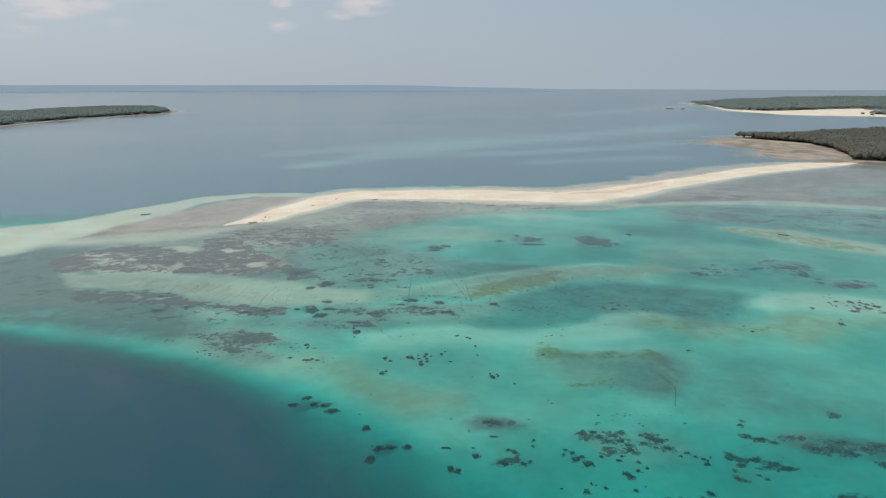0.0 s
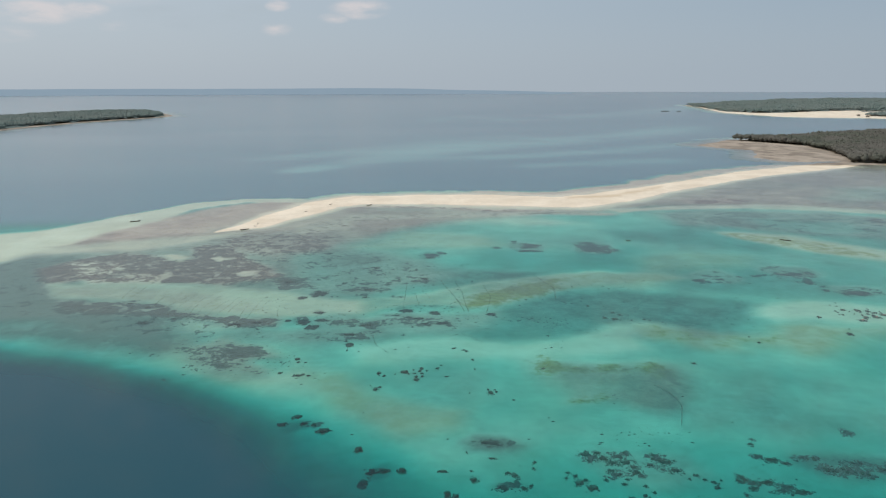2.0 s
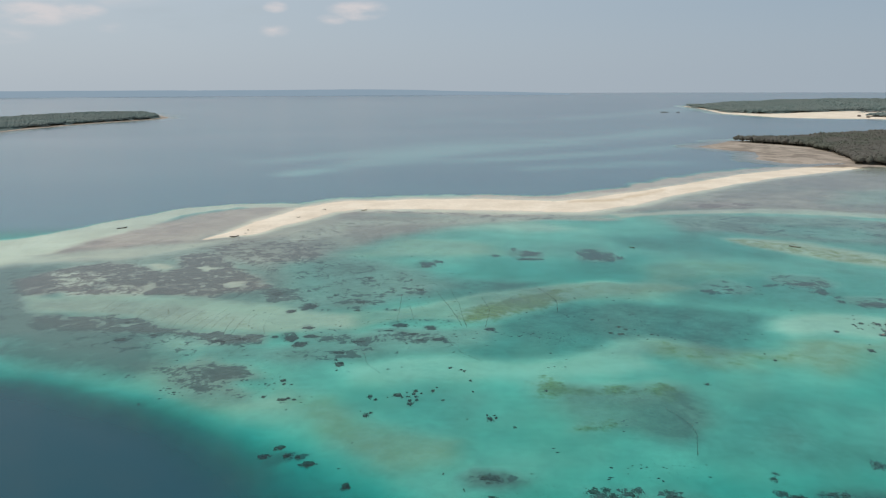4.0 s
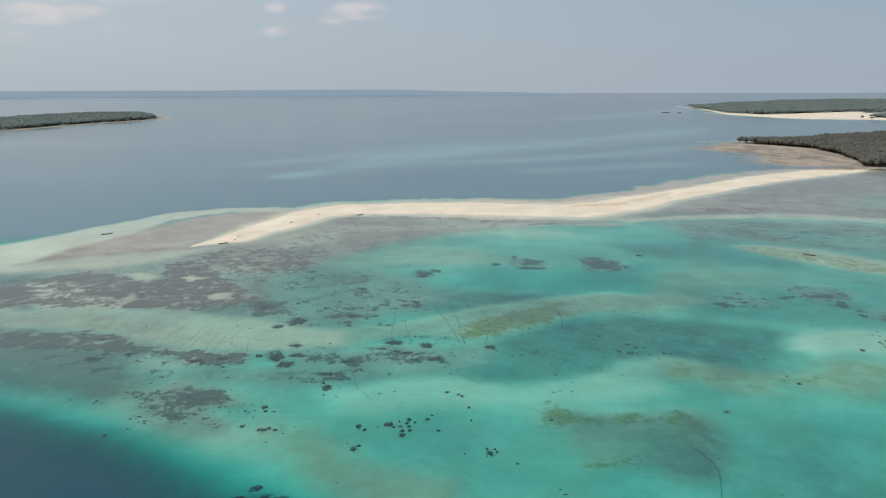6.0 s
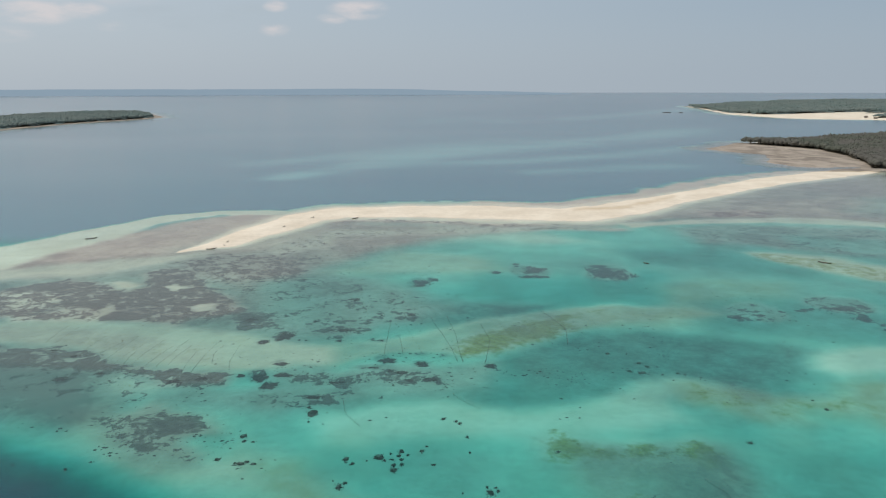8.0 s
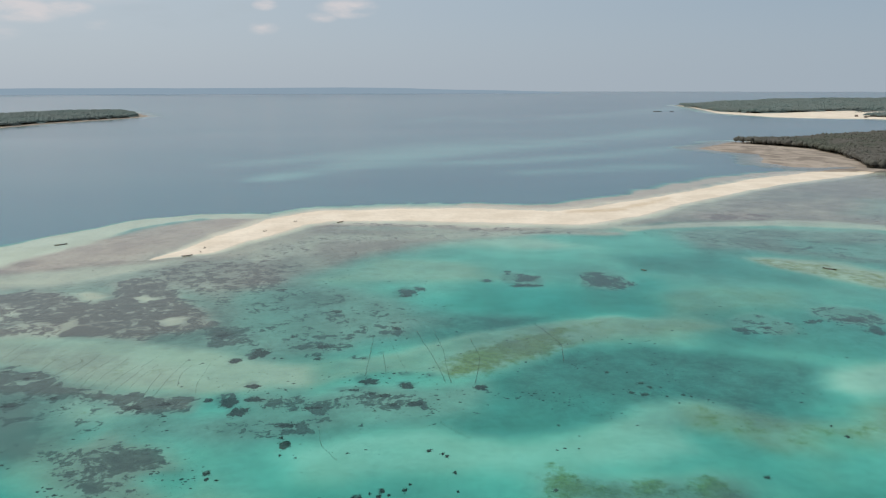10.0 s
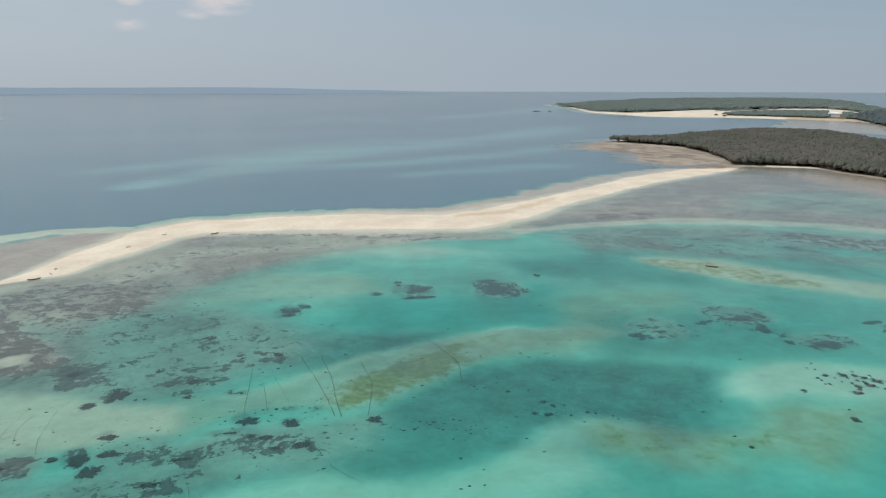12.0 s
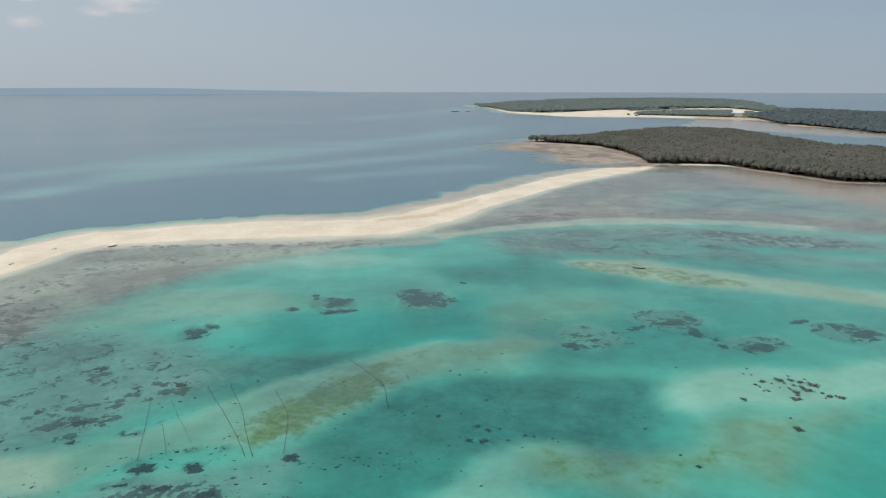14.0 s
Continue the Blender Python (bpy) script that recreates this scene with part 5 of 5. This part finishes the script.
CORAL_BRIGHT_SMALL = [(183.8, 303.7, 1.7, 1.8), (183.9, 299.8, 1.3, 1.8), (189.5, 304.0, 1.1, 1.2), (185.6, 297.4, 1.7, 2.3),
    (182.3, 295.6, 1.3, 2.3), (192.7, 300.0, 1.3, 1.8), (191.8, 297.4, 1.7, 1.8), (192.2, 293.9, 1.3, 1.8),
    (180.8, 290.6, 2.1, 2.2), (173.9, 299.6, 1.0, 1.7), (179.6, 300.6, 1.1, 1.2), (179.8, 297.3, 0.8, 1.1),
    (187.7, 286.3, 1.2, 1.1), (192.5, 287.0, 1.3, 1.2), (172.9, 296.6, 0.8, 1.6), (178.2, 308.5, 1.1, 1.2),
    (176.3, 310.1, 0.9, 1.2)]
CORAL_BASIN = [(67.4, 311.8, 2.4, 2.0), (76.4, 302.2, 3.1, 2.3), (78.5, 299.0, 2.4, 2.6), (71.2, 295.0, 2.6, 2.8),
    (75.2, 293.4, 4.3, 2.8), (81.8, 291.7, 1.6, 1.8), (82.0, 298.7, 1.0, 1.1), (87.4, 292.8, 2.0, 2.2),
    (89.6, 291.7, 1.3, 1.4), (94.0, 289.0, 1.3, 1.4), (83.7, 286.2, 1.0, 1.0), (94.5, 286.5, 1.0, 1.1),
    (74.3, 311.3, 0.9, 1.2)] + [(91.2, 243.8, 2.9, 2.1), (36.5, 238.8, 1.7, 1.8), (23.7, 214.5, 1.3, 1.4), (43.5, 273.2, 1.1, 1.4), (-10.9, 283.0, 1.2, 1.5),
    (-34.2, 262.0, 3.6, 3.9)]
_n = 100
for _field in (CORAL_FIELD_SOUTH, CORAL_FIELD_SCATTER, CORAL_FIELD_FOOT, CORAL_FIELD_EAST, CORAL_FIELD_RED, CORAL_MIDDLE, CORAL_MIDDLE_SMALL, CORAL_EDGE, CORAL_BRIGHT, CORAL_BRIGHT_SMALL, CORAL_BASIN):
    for _x, _y, _w, _l in _field:
        if _field is CORAL_FIELD_RED:
            coral_head(_x, _y, _w, _l, _n, CORAL_RED, "reddish brown", 0.55)
        elif _field in (CORAL_MIDDLE, CORAL_MIDDLE_SMALL, CORAL_BRIGHT):
            coral_head(_x, _y, _w, _l, _n, CORAL_DARK, "dark brown", 0.92)
        elif _field in (CORAL_FIELD_SOUTH, CORAL_FIELD_EAST):
            coral_head(_x, _y, _w, _l, _n, *((CORAL, "dark brown"), (CORAL_RED, "reddish brown"))[_n % 2], 0.55)
        else:
            coral_head(_x, _y, _w, _l, _n)
        _n += 1
for _field, _fill in ((GRASS_BAR, 1.3), (GRASS_BASIN, 0.9), (GRASS_WEST, 0.4), (GRASS_EDGE, 0.5)):
    for _x, _y, _w, _l in _field:
        seagrass_patch(_x, _y, _w, _l, _n, _fill)
        _n += 1


# ---------------------------------------------------------------- boats
HULL_PAINT = plain_material("dark_weathered_boat_wood", (0.035, 0.028, 0.024), (0.085, 0.065, 0.05), 5.0, 0.75)
BOAT_INSIDE = plain_material("pale_worn_boat_wood", (0.20, 0.16, 0.11), (0.32, 0.26, 0.19), 5.0, 0.85)
POLE_WOOD = plain_material("bleached_pole", (0.14, 0.12, 0.10), (0.26, 0.23, 0.19), 8.0, 0.9)


def tube(bm, points, radius, sides=6):
    rings = []
    for i, p in enumerate(points):
        p = Vector(p)
        t = (Vector(points[min(i + 1, len(points) - 1)]) - Vector(points[max(i - 1, 0)])).normalized()
        u = t.orthogonal().normalized()
        v = t.cross(u)
        rings.append([bm.verts.new(p + (u * math.cos(a) + v * math.sin(a)) * radius) for a in [k / sides * 6.2832 for k in range(sides)]])
    for a, b in zip(rings, rings[1:]):
        for k in range(sides):
            bm.faces.new((a[k], a[(k + 1) % sides], b[(k + 1) % sides], b[k]))
    bm.faces.new(rings[0][::-1])
    bm.faces.new(rings[-1])


def box(bm, x0, x1, y0, y1, z0, z1):
    v = [bm.verts.new(p) for p in ((x0, y0, z0), (x1, y0, z0), (x1, y1, z0), (x0, y1, z0), (x0, y0, z1), (x1, y0, z1), (x1, y1, z1), (x0, y1, z1))]
    for f in ((3, 2, 1, 0), (4, 5, 6, 7), (0, 1, 5, 4), (1, 2, 6, 5), (2, 3, 7, 6), (3, 0, 4, 7)):
        bm.faces.new([v[i] for i in f])


def boat(x, y, z, turn, length, label, outrigger):
    root = new("canoe")
    length *= 0.74
    root.matrix_world = pose(x, y, z, 0, 0, turn)
    for name, shrink, mat in (("hull", 0.0, HULL_PAINT), ("lining", 0.045, BOAT_INSIDE)):
        bm, rows = bmesh.new(), []
        for i in range(17):
            u = i / 8 - 1
            half = (0.46 - shrink) * (1 - abs(u) ** 2.6) + 0.03
            sheer = 0.38 + 0.36 * abs(u) ** 3
            keel = 0.02 + 0.30 * abs(u) ** 4 + shrink
            rows.append([bm.verts.new((u * length / 2 * (1 - shrink * 0.5), half * s, keel + (sheer - keel) * k)) for s, k in
                         ((-1, 1), (-0.85, 0.5), (-0.5, 0.12), (0, 0), (0.5, 0.12), (0.85, 0.5), (1, 1))])
        for a, b in zip(rows, rows[1:]):
            for k in range(6):
                bm.faces.new((a[k], b[k], b[k + 1], a[k + 1]))
        hull = part(name, bm, mat, root if name == "hull" else hull, smooth=True)
        shell = hull if name == "hull" else shell
    for s in (-1, 1):
        bm = bmesh.new()
        tube(bm, [(u / 8 * length / 2, s * (0.47 * (1 - abs(u / 8) ** 2.6) + 0.02), 0.40 + 0.36 * abs(u / 8) ** 3) for u in range(-8, 9)], 0.035)
        part("gunwale", bm, HULL_PAINT, shell)
    for u in (-0.55, -0.1, 0.35):
        bm = bmesh.new()
        box(bm, u * length / 2 - 0.12, u * length / 2 + 0.12, -0.42, 0.42, 0.30, 0.34)
        part("thwart", bm, BOAT_INSIDE, root)
    if outrigger:
        for s in (-1, 1):
            bm = bmesh.new()
            tube(bm, [(u / 4 * length * 0.36, s * 1.5, 0.10 + 0.10 * abs(u / 4) ** 2) for u in range(-4, 5)], 0.07)
            part("float", bm, POLE_WOOD, root)
        for u in (-0.4, 0.3):
            bm = bmesh.new()
            tube(bm, [(u * length / 2, q, 0.60 - 0.19 * abs(q) ** 2 / 1.2) for q in (-1.5, -1.0, -0.5, 0, 0.5, 1.0, 1.5)], 0.035)
            part("boom", bm, POLE_WOOD, root)
    return tagged(root, label, "boat", "canoes")


BOATS = [(-134.2, 484.0, 5.8, 8.9), (-223.0, 516.6, 6.0, 11.1), (-58.0, 586.4, 4.3, 12.1), (221.6, 445.6, 4.9, 8.7)]
boat(BOATS[0][0], BOATS[0][1], 0.05, 30, 8.5, "dark wooden canoe beached at the tip of the sand spit", False)
boat(BOATS[1][0], BOATS[1][1], -0.2, 40, 9.8, "dark wooden canoe afloat over the pale submerged bar", True)
boat(BOATS[2][0], BOATS[2][1], 0.0, 45, 8.4, "dark wooden canoe at the lagoon edge of the spit", False)
boat(BOATS[3][0], BOATS[3][1], -0.2, -38, 9.2, "dark wooden canoe moored over yellowish sand shoal", False)
boat(121.0, 445.5, -0.2, -40, 4.6, "small dark canoe afloat on the turquoise channel", False)


# ---------------------------------------------------------------- lines of stakes over the crescent bar
LINE_WEED = plain_material("weedy_line", (0.08, 0.075, 0.055), (0.15, 0.135, 0.10), 6.0, 0.9)


def stake_line(points, thick, label):
    root = new("stake_line")
    root.location = (points[0][0], points[0][1], 0)
    ends = [points[0]] + list(points) + [points[-1]]
    dense = []
    for a, b, c, d in zip(ends, ends[1:], ends[2:], ends[3:]):
        for k in range(6):
            u = k / 6
            dense.append(tuple(0.5 * (2 * b[i] + (c[i] - a[i]) * u + (2 * a[i] - 5 * b[i] + 4 * c[i] - d[i]) * u * u
                                      + (3 * b[i] - a[i] - 3 * c[i] + d[i]) * u ** 3) for i in (0, 1)))
    dense.append(points[-1])
    ox, oy = points[0]
    bm = bmesh.new()
    wob = [(p[0] - ox + 0.25 * noise.noise((p[0] * 0.3, p[1] * 0.3, 1)), p[1] - oy + 0.25 * noise.noise((p[0] * 0.3, p[1] * 0.3, 9)), bed_z(p[0], p[1]) + 0.25) for p in dense]
    tube(bm, wob, thick * 0.6, 6)
    part("line", bm, LINE_WEED, root)
    for k, p in enumerate(dense):
        z0 = bed_z(p[0], p[1]) - 0.2
        bm = bmesh.new()
        tube(bm, [(0, 0, z0), (0.05, 0.02, 0.1), (0.08, 0.03, 0.2 + 0.2 * noise.noise((k * 1.7, ox, 0)))], thick, 5)
        post = part("stake", bm, POLE_WOOD, root)
        post.location = (wob[k][0], wob[k][1], 0)
    return tagged(root, label, "stakes", "stake lines")


for _line in ([(1, 352), (6, 331), (9, 316), (11, 304)], [(8, 353), (11, 332), (12, 313), (13, 303)], [(22, 343), (24, 326), (23, 315), (21, 302)],
              [(-16, 348), (-16, 327), (-16, 310)], [(-11, 328), (-9, 311)], [(50, 361), (54, 346), (56, 337), (55, 328), (54, 321)]):
    stake_line(_line, 0.055, "dark weedy line strung on wooden stakes over sand")
for _line in ([(71, 224), (74, 218), (75, 210), (73, 203), (71, 197)], [(-10, 346), (-2, 312)], [(-31, 374), (-26, 356)], [(-117, 302), (-116, 316), (-115, 330)], [(-112, 301), (-111, 313), (-109,
              323)], [(-105, 300), (-105, 310), (-104, 319), (-103, 326)], [(-100, 300), (-99, 309), (-97, 319)], [(-92, 301), (-92, 310), (-90,
              320)], [(-85, 295), (-86, 303), (-86, 312)], [(-82, 293), (-82, 300), (-82, 309), (-81, 325)], [(-77, 302), (-79, 311), (-78,
              319)], [(-69, 295), (-71, 304), (-72, 321)], [(-128, 311), (-129, 320), (-128, 330)], [(-144, 324), (-144, 333), (-144, 341)],
              [(-148, 324), (-149, 333), (-149, 342)], [(-108, 300), (-109, 306), (-109, 313)], [(-96, 299), (-95, 308), (-94, 317)], [(-122,
              310), (-120, 318), (-118, 324)], [(-95, 318), (-93, 328)], [(9, 275), (12, 271), (17, 265)], [(-26, 271), (-24, 262), (-19, 254)]):
    stake_line(_line, 0.032, "faint thin line on stakes over the shallow bar")


# ---------------------------------------------------------------- the house and huts on the far shore
WHITE_WALL = plain_material("white_limewash", (0.74, 0.73, 0.70), (0.84, 0.83, 0.80), 1.5, 0.8)
WHITE_ROOF = plain_material("pale_metal_roof", (0.70, 0.72, 0.74), (0.82, 0.83, 0.84), 1.0, 0.5)
DARK_GLASS = plain_material("dark_window", (0.03, 0.04, 0.05), (0.06, 0.07, 0.08), 1.0, 0.2)
THATCH = plain_material("grey_thatch", (0.16, 0.13, 0.10), (0.28, 0.24, 0.19), 3.0, 0.95)


def house(x, y, z, turn, w, d, h, label, wall, roof_mat, windows):
    root = new("house")
    root.matrix_world = pose(x, y, z, 0, 0, turn)
    bm = bmesh.new()
    box(bm, -w / 2, w / 2, -d / 2, d / 2, -1.0, h)
    part("wall", bm, wall, root)
    bm = bmesh.new()
    o = 0.8
    r = 0.28 * d
    a = [bm.verts.new(p) for p in ((-w / 2 - o, -d / 2 - o, h - 0.1), (w / 2 + o, -d / 2 - o, h - 0.1), (w / 2 + o, d / 2 + o, h - 0.1), (-w / 2 - o, d / 2 + o, h - 0.1),
                                   (-w / 2 + d * 0.35, 0, h + r), (w / 2 - d * 0.35, 0, h + r))]
    for f in ((0, 1, 5, 4), (2, 3, 4, 5), (1, 2, 5), (3, 0, 4), (3, 2, 1, 0)):
        bm.faces.new([a[i] for i in f])
    part("roof", bm, roof_mat, root)
    for k in range(windows):
        bm = bmesh.new()
        cx = -w / 2 + (k + 0.5) * w / windows
        box(bm, cx - 0.7, cx + 0.7, -d / 2 - 0.06, -d / 2 + 0.05, h * 0.35, h * 0.75)
        part("window", bm, DARK_GLASS, root)
    bm = bmesh.new()
    box(bm, -0.6, 0.6, -d / 2 - 0.07, -d / 2 + 0.05, 0.0, 2.1)
    part("door", bm, DARK_GLASS, root)
    return tagged(root, label, "house")


HOUSES = [(1520.4, 1944.3, 22.9, 285.2), (1248.7, 2118.2, 9.5, 140.5), (1254.2, 2081.3, 9.4, 137.1),
    (1298.7, 2099.7, 7.6, 94.5), (1358.9, 2042.1, 7.6, 93.4)]
house(HOUSES[0][0], HOUSES[0][1], bed_z(*HOUSES[0][:2]), -38, 31, 12, 10, "white house with a pale roof on the far shore", WHITE_WALL, WHITE_ROOF, 6)
for _k, (_x, _y, _w, _l) in enumerate(HOUSES[1:]):
    house(_x, _y, bed_z(_x, _y), -30 + 12 * _k, 9, 6, 3.2, "small grey thatched hut on the far beach", THATCH, THATCH, 2)


def motor_boat(x, y, z, turn):
    root = new("motor_boat")
    root.matrix_world = pose(x, y, z, 0, 0, turn)
    bm, rows = bmesh.new(), []
    for i in range(13):
        u = i / 6 - 1
        half = 2.0 * (1 - max(0, u) ** 2.2) * (1 - 0.15 * max(0, -u)) + 0.05
        rows.append([bm.verts.new((u * 9, half * s, k)) for s, k in ((-1, 2.2 + 0.6 * max(0, u)), (-0.8, 0.6), (0, -0.4 + 0.8 * max(0, u) ** 3), (0.8, 0.6), (1, 2.2 + 0.6 * max(0, u)))])
    for a, b in zip(rows, rows[1:]):
        for k in range(4):
            bm.faces.new((a[k], b[k], b[k + 1], a[k + 1]))
        bm.faces.new((a[0], a[4], b[4], b[0]))
    part("hull", bm, WHITE_WALL, root)
    bm = bmesh.new()
    box(bm, -5.5, 2.0, -1.4, 1.4, 2.1, 4.4)
    part("cabin", bm, WHITE_WALL, root)
    bm = bmesh.new()
    box(bm, -4.8, 2.05, -1.42, 1.42, 3.2, 3.8)
    part("window_band", bm, DARK_GLASS, root)
    bm = bmesh.new()
    tube(bm, [(1.0, 0, 4.3), (1.0, 0, 9.5)], 0.12)
    part("mast", bm, WHITE_ROOF, root)
    return tagged(root, "white motor boat moored off the far beach", "boat")


MOORING = [(1332.2, 1717.7, 13.4, 182.2)][0]
motor_boat(MOORING[0], MOORING[1], 0.0, 15)


# ---------------------------------------------------------------- scattered weed, driftwood and lone stakes
def weed_flecks(name, areas, seed, label):
    """Small loose tufts strewn over ellipses of the bed (x, y, half width, half length, count), in drifts."""
    rng = np.random.RandomState(seed)
    verts, faces = [], []
    for cx, cy, hw, hl, count in areas:
        for k in range(count):
            x, y = cx + rng.normal() * 0.5 * hw, cy + rng.normal() * 0.5 * hl
            if noise.noise((x * 0.06, y * 0.06, seed)) + 0.5 * noise.noise((x * 0.2, y * 0.2, seed)) < rng.uniform(0.0, 0.4):
                continue
            z = bed_z(x, y)
            if z > -0.05:
                continue
            s = 0.16 + 0.5 * rng.uniform(0, 1) ** 3
            base = len(verts)
            verts.append((x, y, z + 0.3 * s + 0.05))
            for q in range(6):
                a, d = q / 6 * 6.283 + rng.uniform(-0.4, 0.4), s * rng.uniform(0.4, 1.2)
                verts.append((x + 1.5 * d * math.cos(a), y + d * math.sin(a), z - 0.05))
            faces += [(base, base + 1 + q, base + 1 + (q + 1) % 6) for q in range(6)]
    mesh = bpy.data.meshes.new(name)
    mesh.from_pydata(verts, [], faces)
    mesh.materials.append(WEED)
    return tagged(new(name, mesh), label, "weed", kind="stuff")


weed_flecks("weed_flecks", [(-30, 380, 70, 60, 900), (-110, 430, 90, 50, 1200), (-60, 300, 90, 30, 900), (20, 300, 60, 40, 350), (80, 310, 60, 40, 600),
                            (-70, 250, 50, 25, 700), (60, 180, 60, 25, 300), (150, 360, 60, 40, 400), (240, 520, 110, 60, 1200), (20, 540, 120, 18, 900)],
            5, "small dark weed tufts strewn over the shallow bed")


def driftwood(x, y, length, turn, seed):
    rng = np.random.RandomState(seed)
    bm = bmesh.new()
    pts = [(u * length / 2, 0.12 * length * rng.uniform(-0.4, 0.4), 0.16 + 0.06 * abs(u)) for u in (-1, -0.5, 0, 0.5, 1)]
    tube(bm, pts, 0.14, 7)
    log = mesh_object("driftwood", bm, POLE_WOOD, smooth=True)
    log.matrix_world = pose(x, y, bed_z(x, y), 0, 0, turn)
    for k in (1, 3):
        bm = bmesh.new()
        p = pts[k]
        tube(bm, [p, (p[0] + 0.3, p[1] + rng.choice((-0.6, 0.6)), p[2] + 0.35), (p[0] + 0.45, p[1] + rng.choice((-0.9, 0.9)), p[2] + 0.7)], 0.06, 6)
        part("branch", bm, POLE_WOOD, log)
    return tagged(log, "bleached grey driftwood log on the dry sand", "driftwood", "driftwood")


for _k, (_x, _y, _w, _l) in enumerate([(-90.2, 586.0, 2.7, 5.9), (-104.5, 551.7, 3.3, 5.2)] + [(-129.3, 501.1, 3.8, 7.1), (-128.8, 492.4, 2.1, 6.8)]):
    driftwood(_x, _y, max(2.0, _w), 25 + 31 * _k, _k)


def forked_stake(x, y):
    z0 = bed_z(x, y) - 0.2
    bm = bmesh.new()
    tube(bm, [(0, 0, z0), (0.05, 0, 1.0), (0.12, 0.05, 2.2)], 0.11)
    post = mesh_object("forked_stake", bm, LINE_WEED)
    post.location, post.scale = (x, y, 0), (0.45, 0.45, 0.45)
    for sx, sz in ((-0.9, 2.9), (0.8, 3.1), (0.5, 1.9)):
        bm = bmesh.new()
        tube(bm, [(0.06, 0, 1.2), (sx * 0.6, 0.1, sz * 0.75), (sx, 0.15, sz)], 0.06)
        part("fork", bm, LINE_WEED, post)
    return tagged(post, "dark forked stake standing in the shallows", "stake")


for _x, _y, _w, _l in [(-117.9, 322.8, 1.5, 6.3)]:
    forked_stake(_x, _y)


# ---------------------------------------------------------------- single trees along the edge of the wooded point
def trunk_mesh(seed):
    """A tapered trunk with three limbs, about 1 high."""
    rng = np.random.RandomState(seed)
    bm = bmesh.new()
    bend = rng.uniform(-0.08, 0.08)

    def limb(points, radii):
        rings = []
        for p, r in zip(points, radii):
            rings.append([bm.verts.new((p[0] + r * math.cos(a), p[1] + r * math.sin(a), p[2])) for a in [k / 6 * 6.2832 for k in range(6)]])
        for a, b in zip(rings, rings[1:]):
            for k in range(6):
                bm.faces.new((a[k], a[(k + 1) % 6], b[(k + 1) % 6], b[k]))
        bm.faces.new(rings[-1])

    limb([(0, 0, -0.05), (bend * 0.5, 0, 0.25), (bend, 0, 0.5), (bend * 1.4, 0.03, 0.78)], [0.035, 0.026, 0.02, 0.008])
    meshes = [bpy.data.meshes.new("trunk")]
    bm.to_mesh(meshes[0])
    bm.clear()
    for k in range(3):
        a = k * 2.1 + rng.uniform(-0.4, 0.4)
        limb([(bend * 0.8, 0, 0.38 + 0.06 * k), (bend + 0.14 * math.cos(a), 0.14 * math.sin(a), 0.52 + 0.06 * k),
              (bend + 0.24 * math.cos(a), 0.24 * math.sin(a), 0.68 + 0.06 * k)], [0.016, 0.011, 0.005])
        meshes.append(bpy.data.meshes.new("limb"))
        bm.to_mesh(meshes[-1])
        bm.clear()
    bm.free()
    for mesh in meshes:
        mesh.materials.append(BARK)
    return meshes


def crown_mesh(k):
    co, faces = CROWNS[k]
    mesh = bpy.data.meshes.new("crown")
    mesh.from_pydata(co.tolist(), [], faces.tolist())
    mesh.materials.append(LEAVES)
    return mesh


TRUNKS = [trunk_mesh(s) for s in (3, 8)]
CROWN_MESHES = [crown_mesh(k) for k in range(5)]


def coastal_tree(kind):
    root = new("coastal_tree")
    trunk = new("trunk", TRUNKS[kind % 2][0])
    trunk.parent = root
    for mesh in TRUNKS[kind % 2][1:]:
        new("limb", mesh).parent = trunk
    crown = new("crown", CROWN_MESHES[kind])
    crown.parent = root
    crown.location, crown.scale = (0, 0, 0.22), (0.85, 0.85, 0.85)
    return tagged(root, "grey-green broad-crowned tree at the edge of the wood", "tree", "trees along the shore")


_rng = np.random.RandomState(17)
_models = [coastal_tree(k) for k in range(5)]
_used = set()
for (_ax, _ay), (_bx, _by) in zip(POINT_WOOD[:9], POINT_WOOD[1:10]):
    _far = math.hypot(_bx - _ax, _by - _ay)
    for _k in range(int(_far / 9)):
        _u = (_k + _rng.uniform(0.2, 0.8)) * 9 / _far
        _x, _y = _ax + (_bx - _ax) * _u, _ay + (_by - _ay) * _u
        _x, _y = _x - (7 * float(fbm(np.array([_x]), np.array([_y]), 45, 11)[0])) + 3, _y - (9 * float(fbm(np.array([_x]), np.array([_y]), 45, 21)[0]))
        _h, _i = _rng.uniform(7.5, 11.5), _rng.randint(5)
        _m = pose(_x, _y, bed_z(_x, _y), 0, 0, _rng.uniform(0, 360))
        if _i in _used:
            _tree = copy_thing(_models[_i], _m)
        else:
            _tree = _models[_i]
            _tree.matrix_world = _m
            _used.add(_i)
        _tree.scale = (_h, _h, _h)


# ---------------------------------------------------------------- rocks awash off the far point
ROCK = plain_material("dark_reef_rock", (0.05, 0.045, 0.04), (0.12, 0.105, 0.09), 0.3, 0.9, 0.3)
for _k, (_x, _y, _w, _l) in enumerate([(804.2, 2531.1, 28.7, 109.2), (846.6, 2518.6, 18.4, 109.3)]):
    _rock = mesh_object("reef_rock", mound(_w, 14, 900 + _k, 2.2, 0.6), ROCK)
    _rock.location = (_x, _y, float(rise(np.array([_x]), np.array([_y]))[0]) - 0.4)
    tagged(_rock, "low dark rock awash off the far point", "rock", "reef rocks")
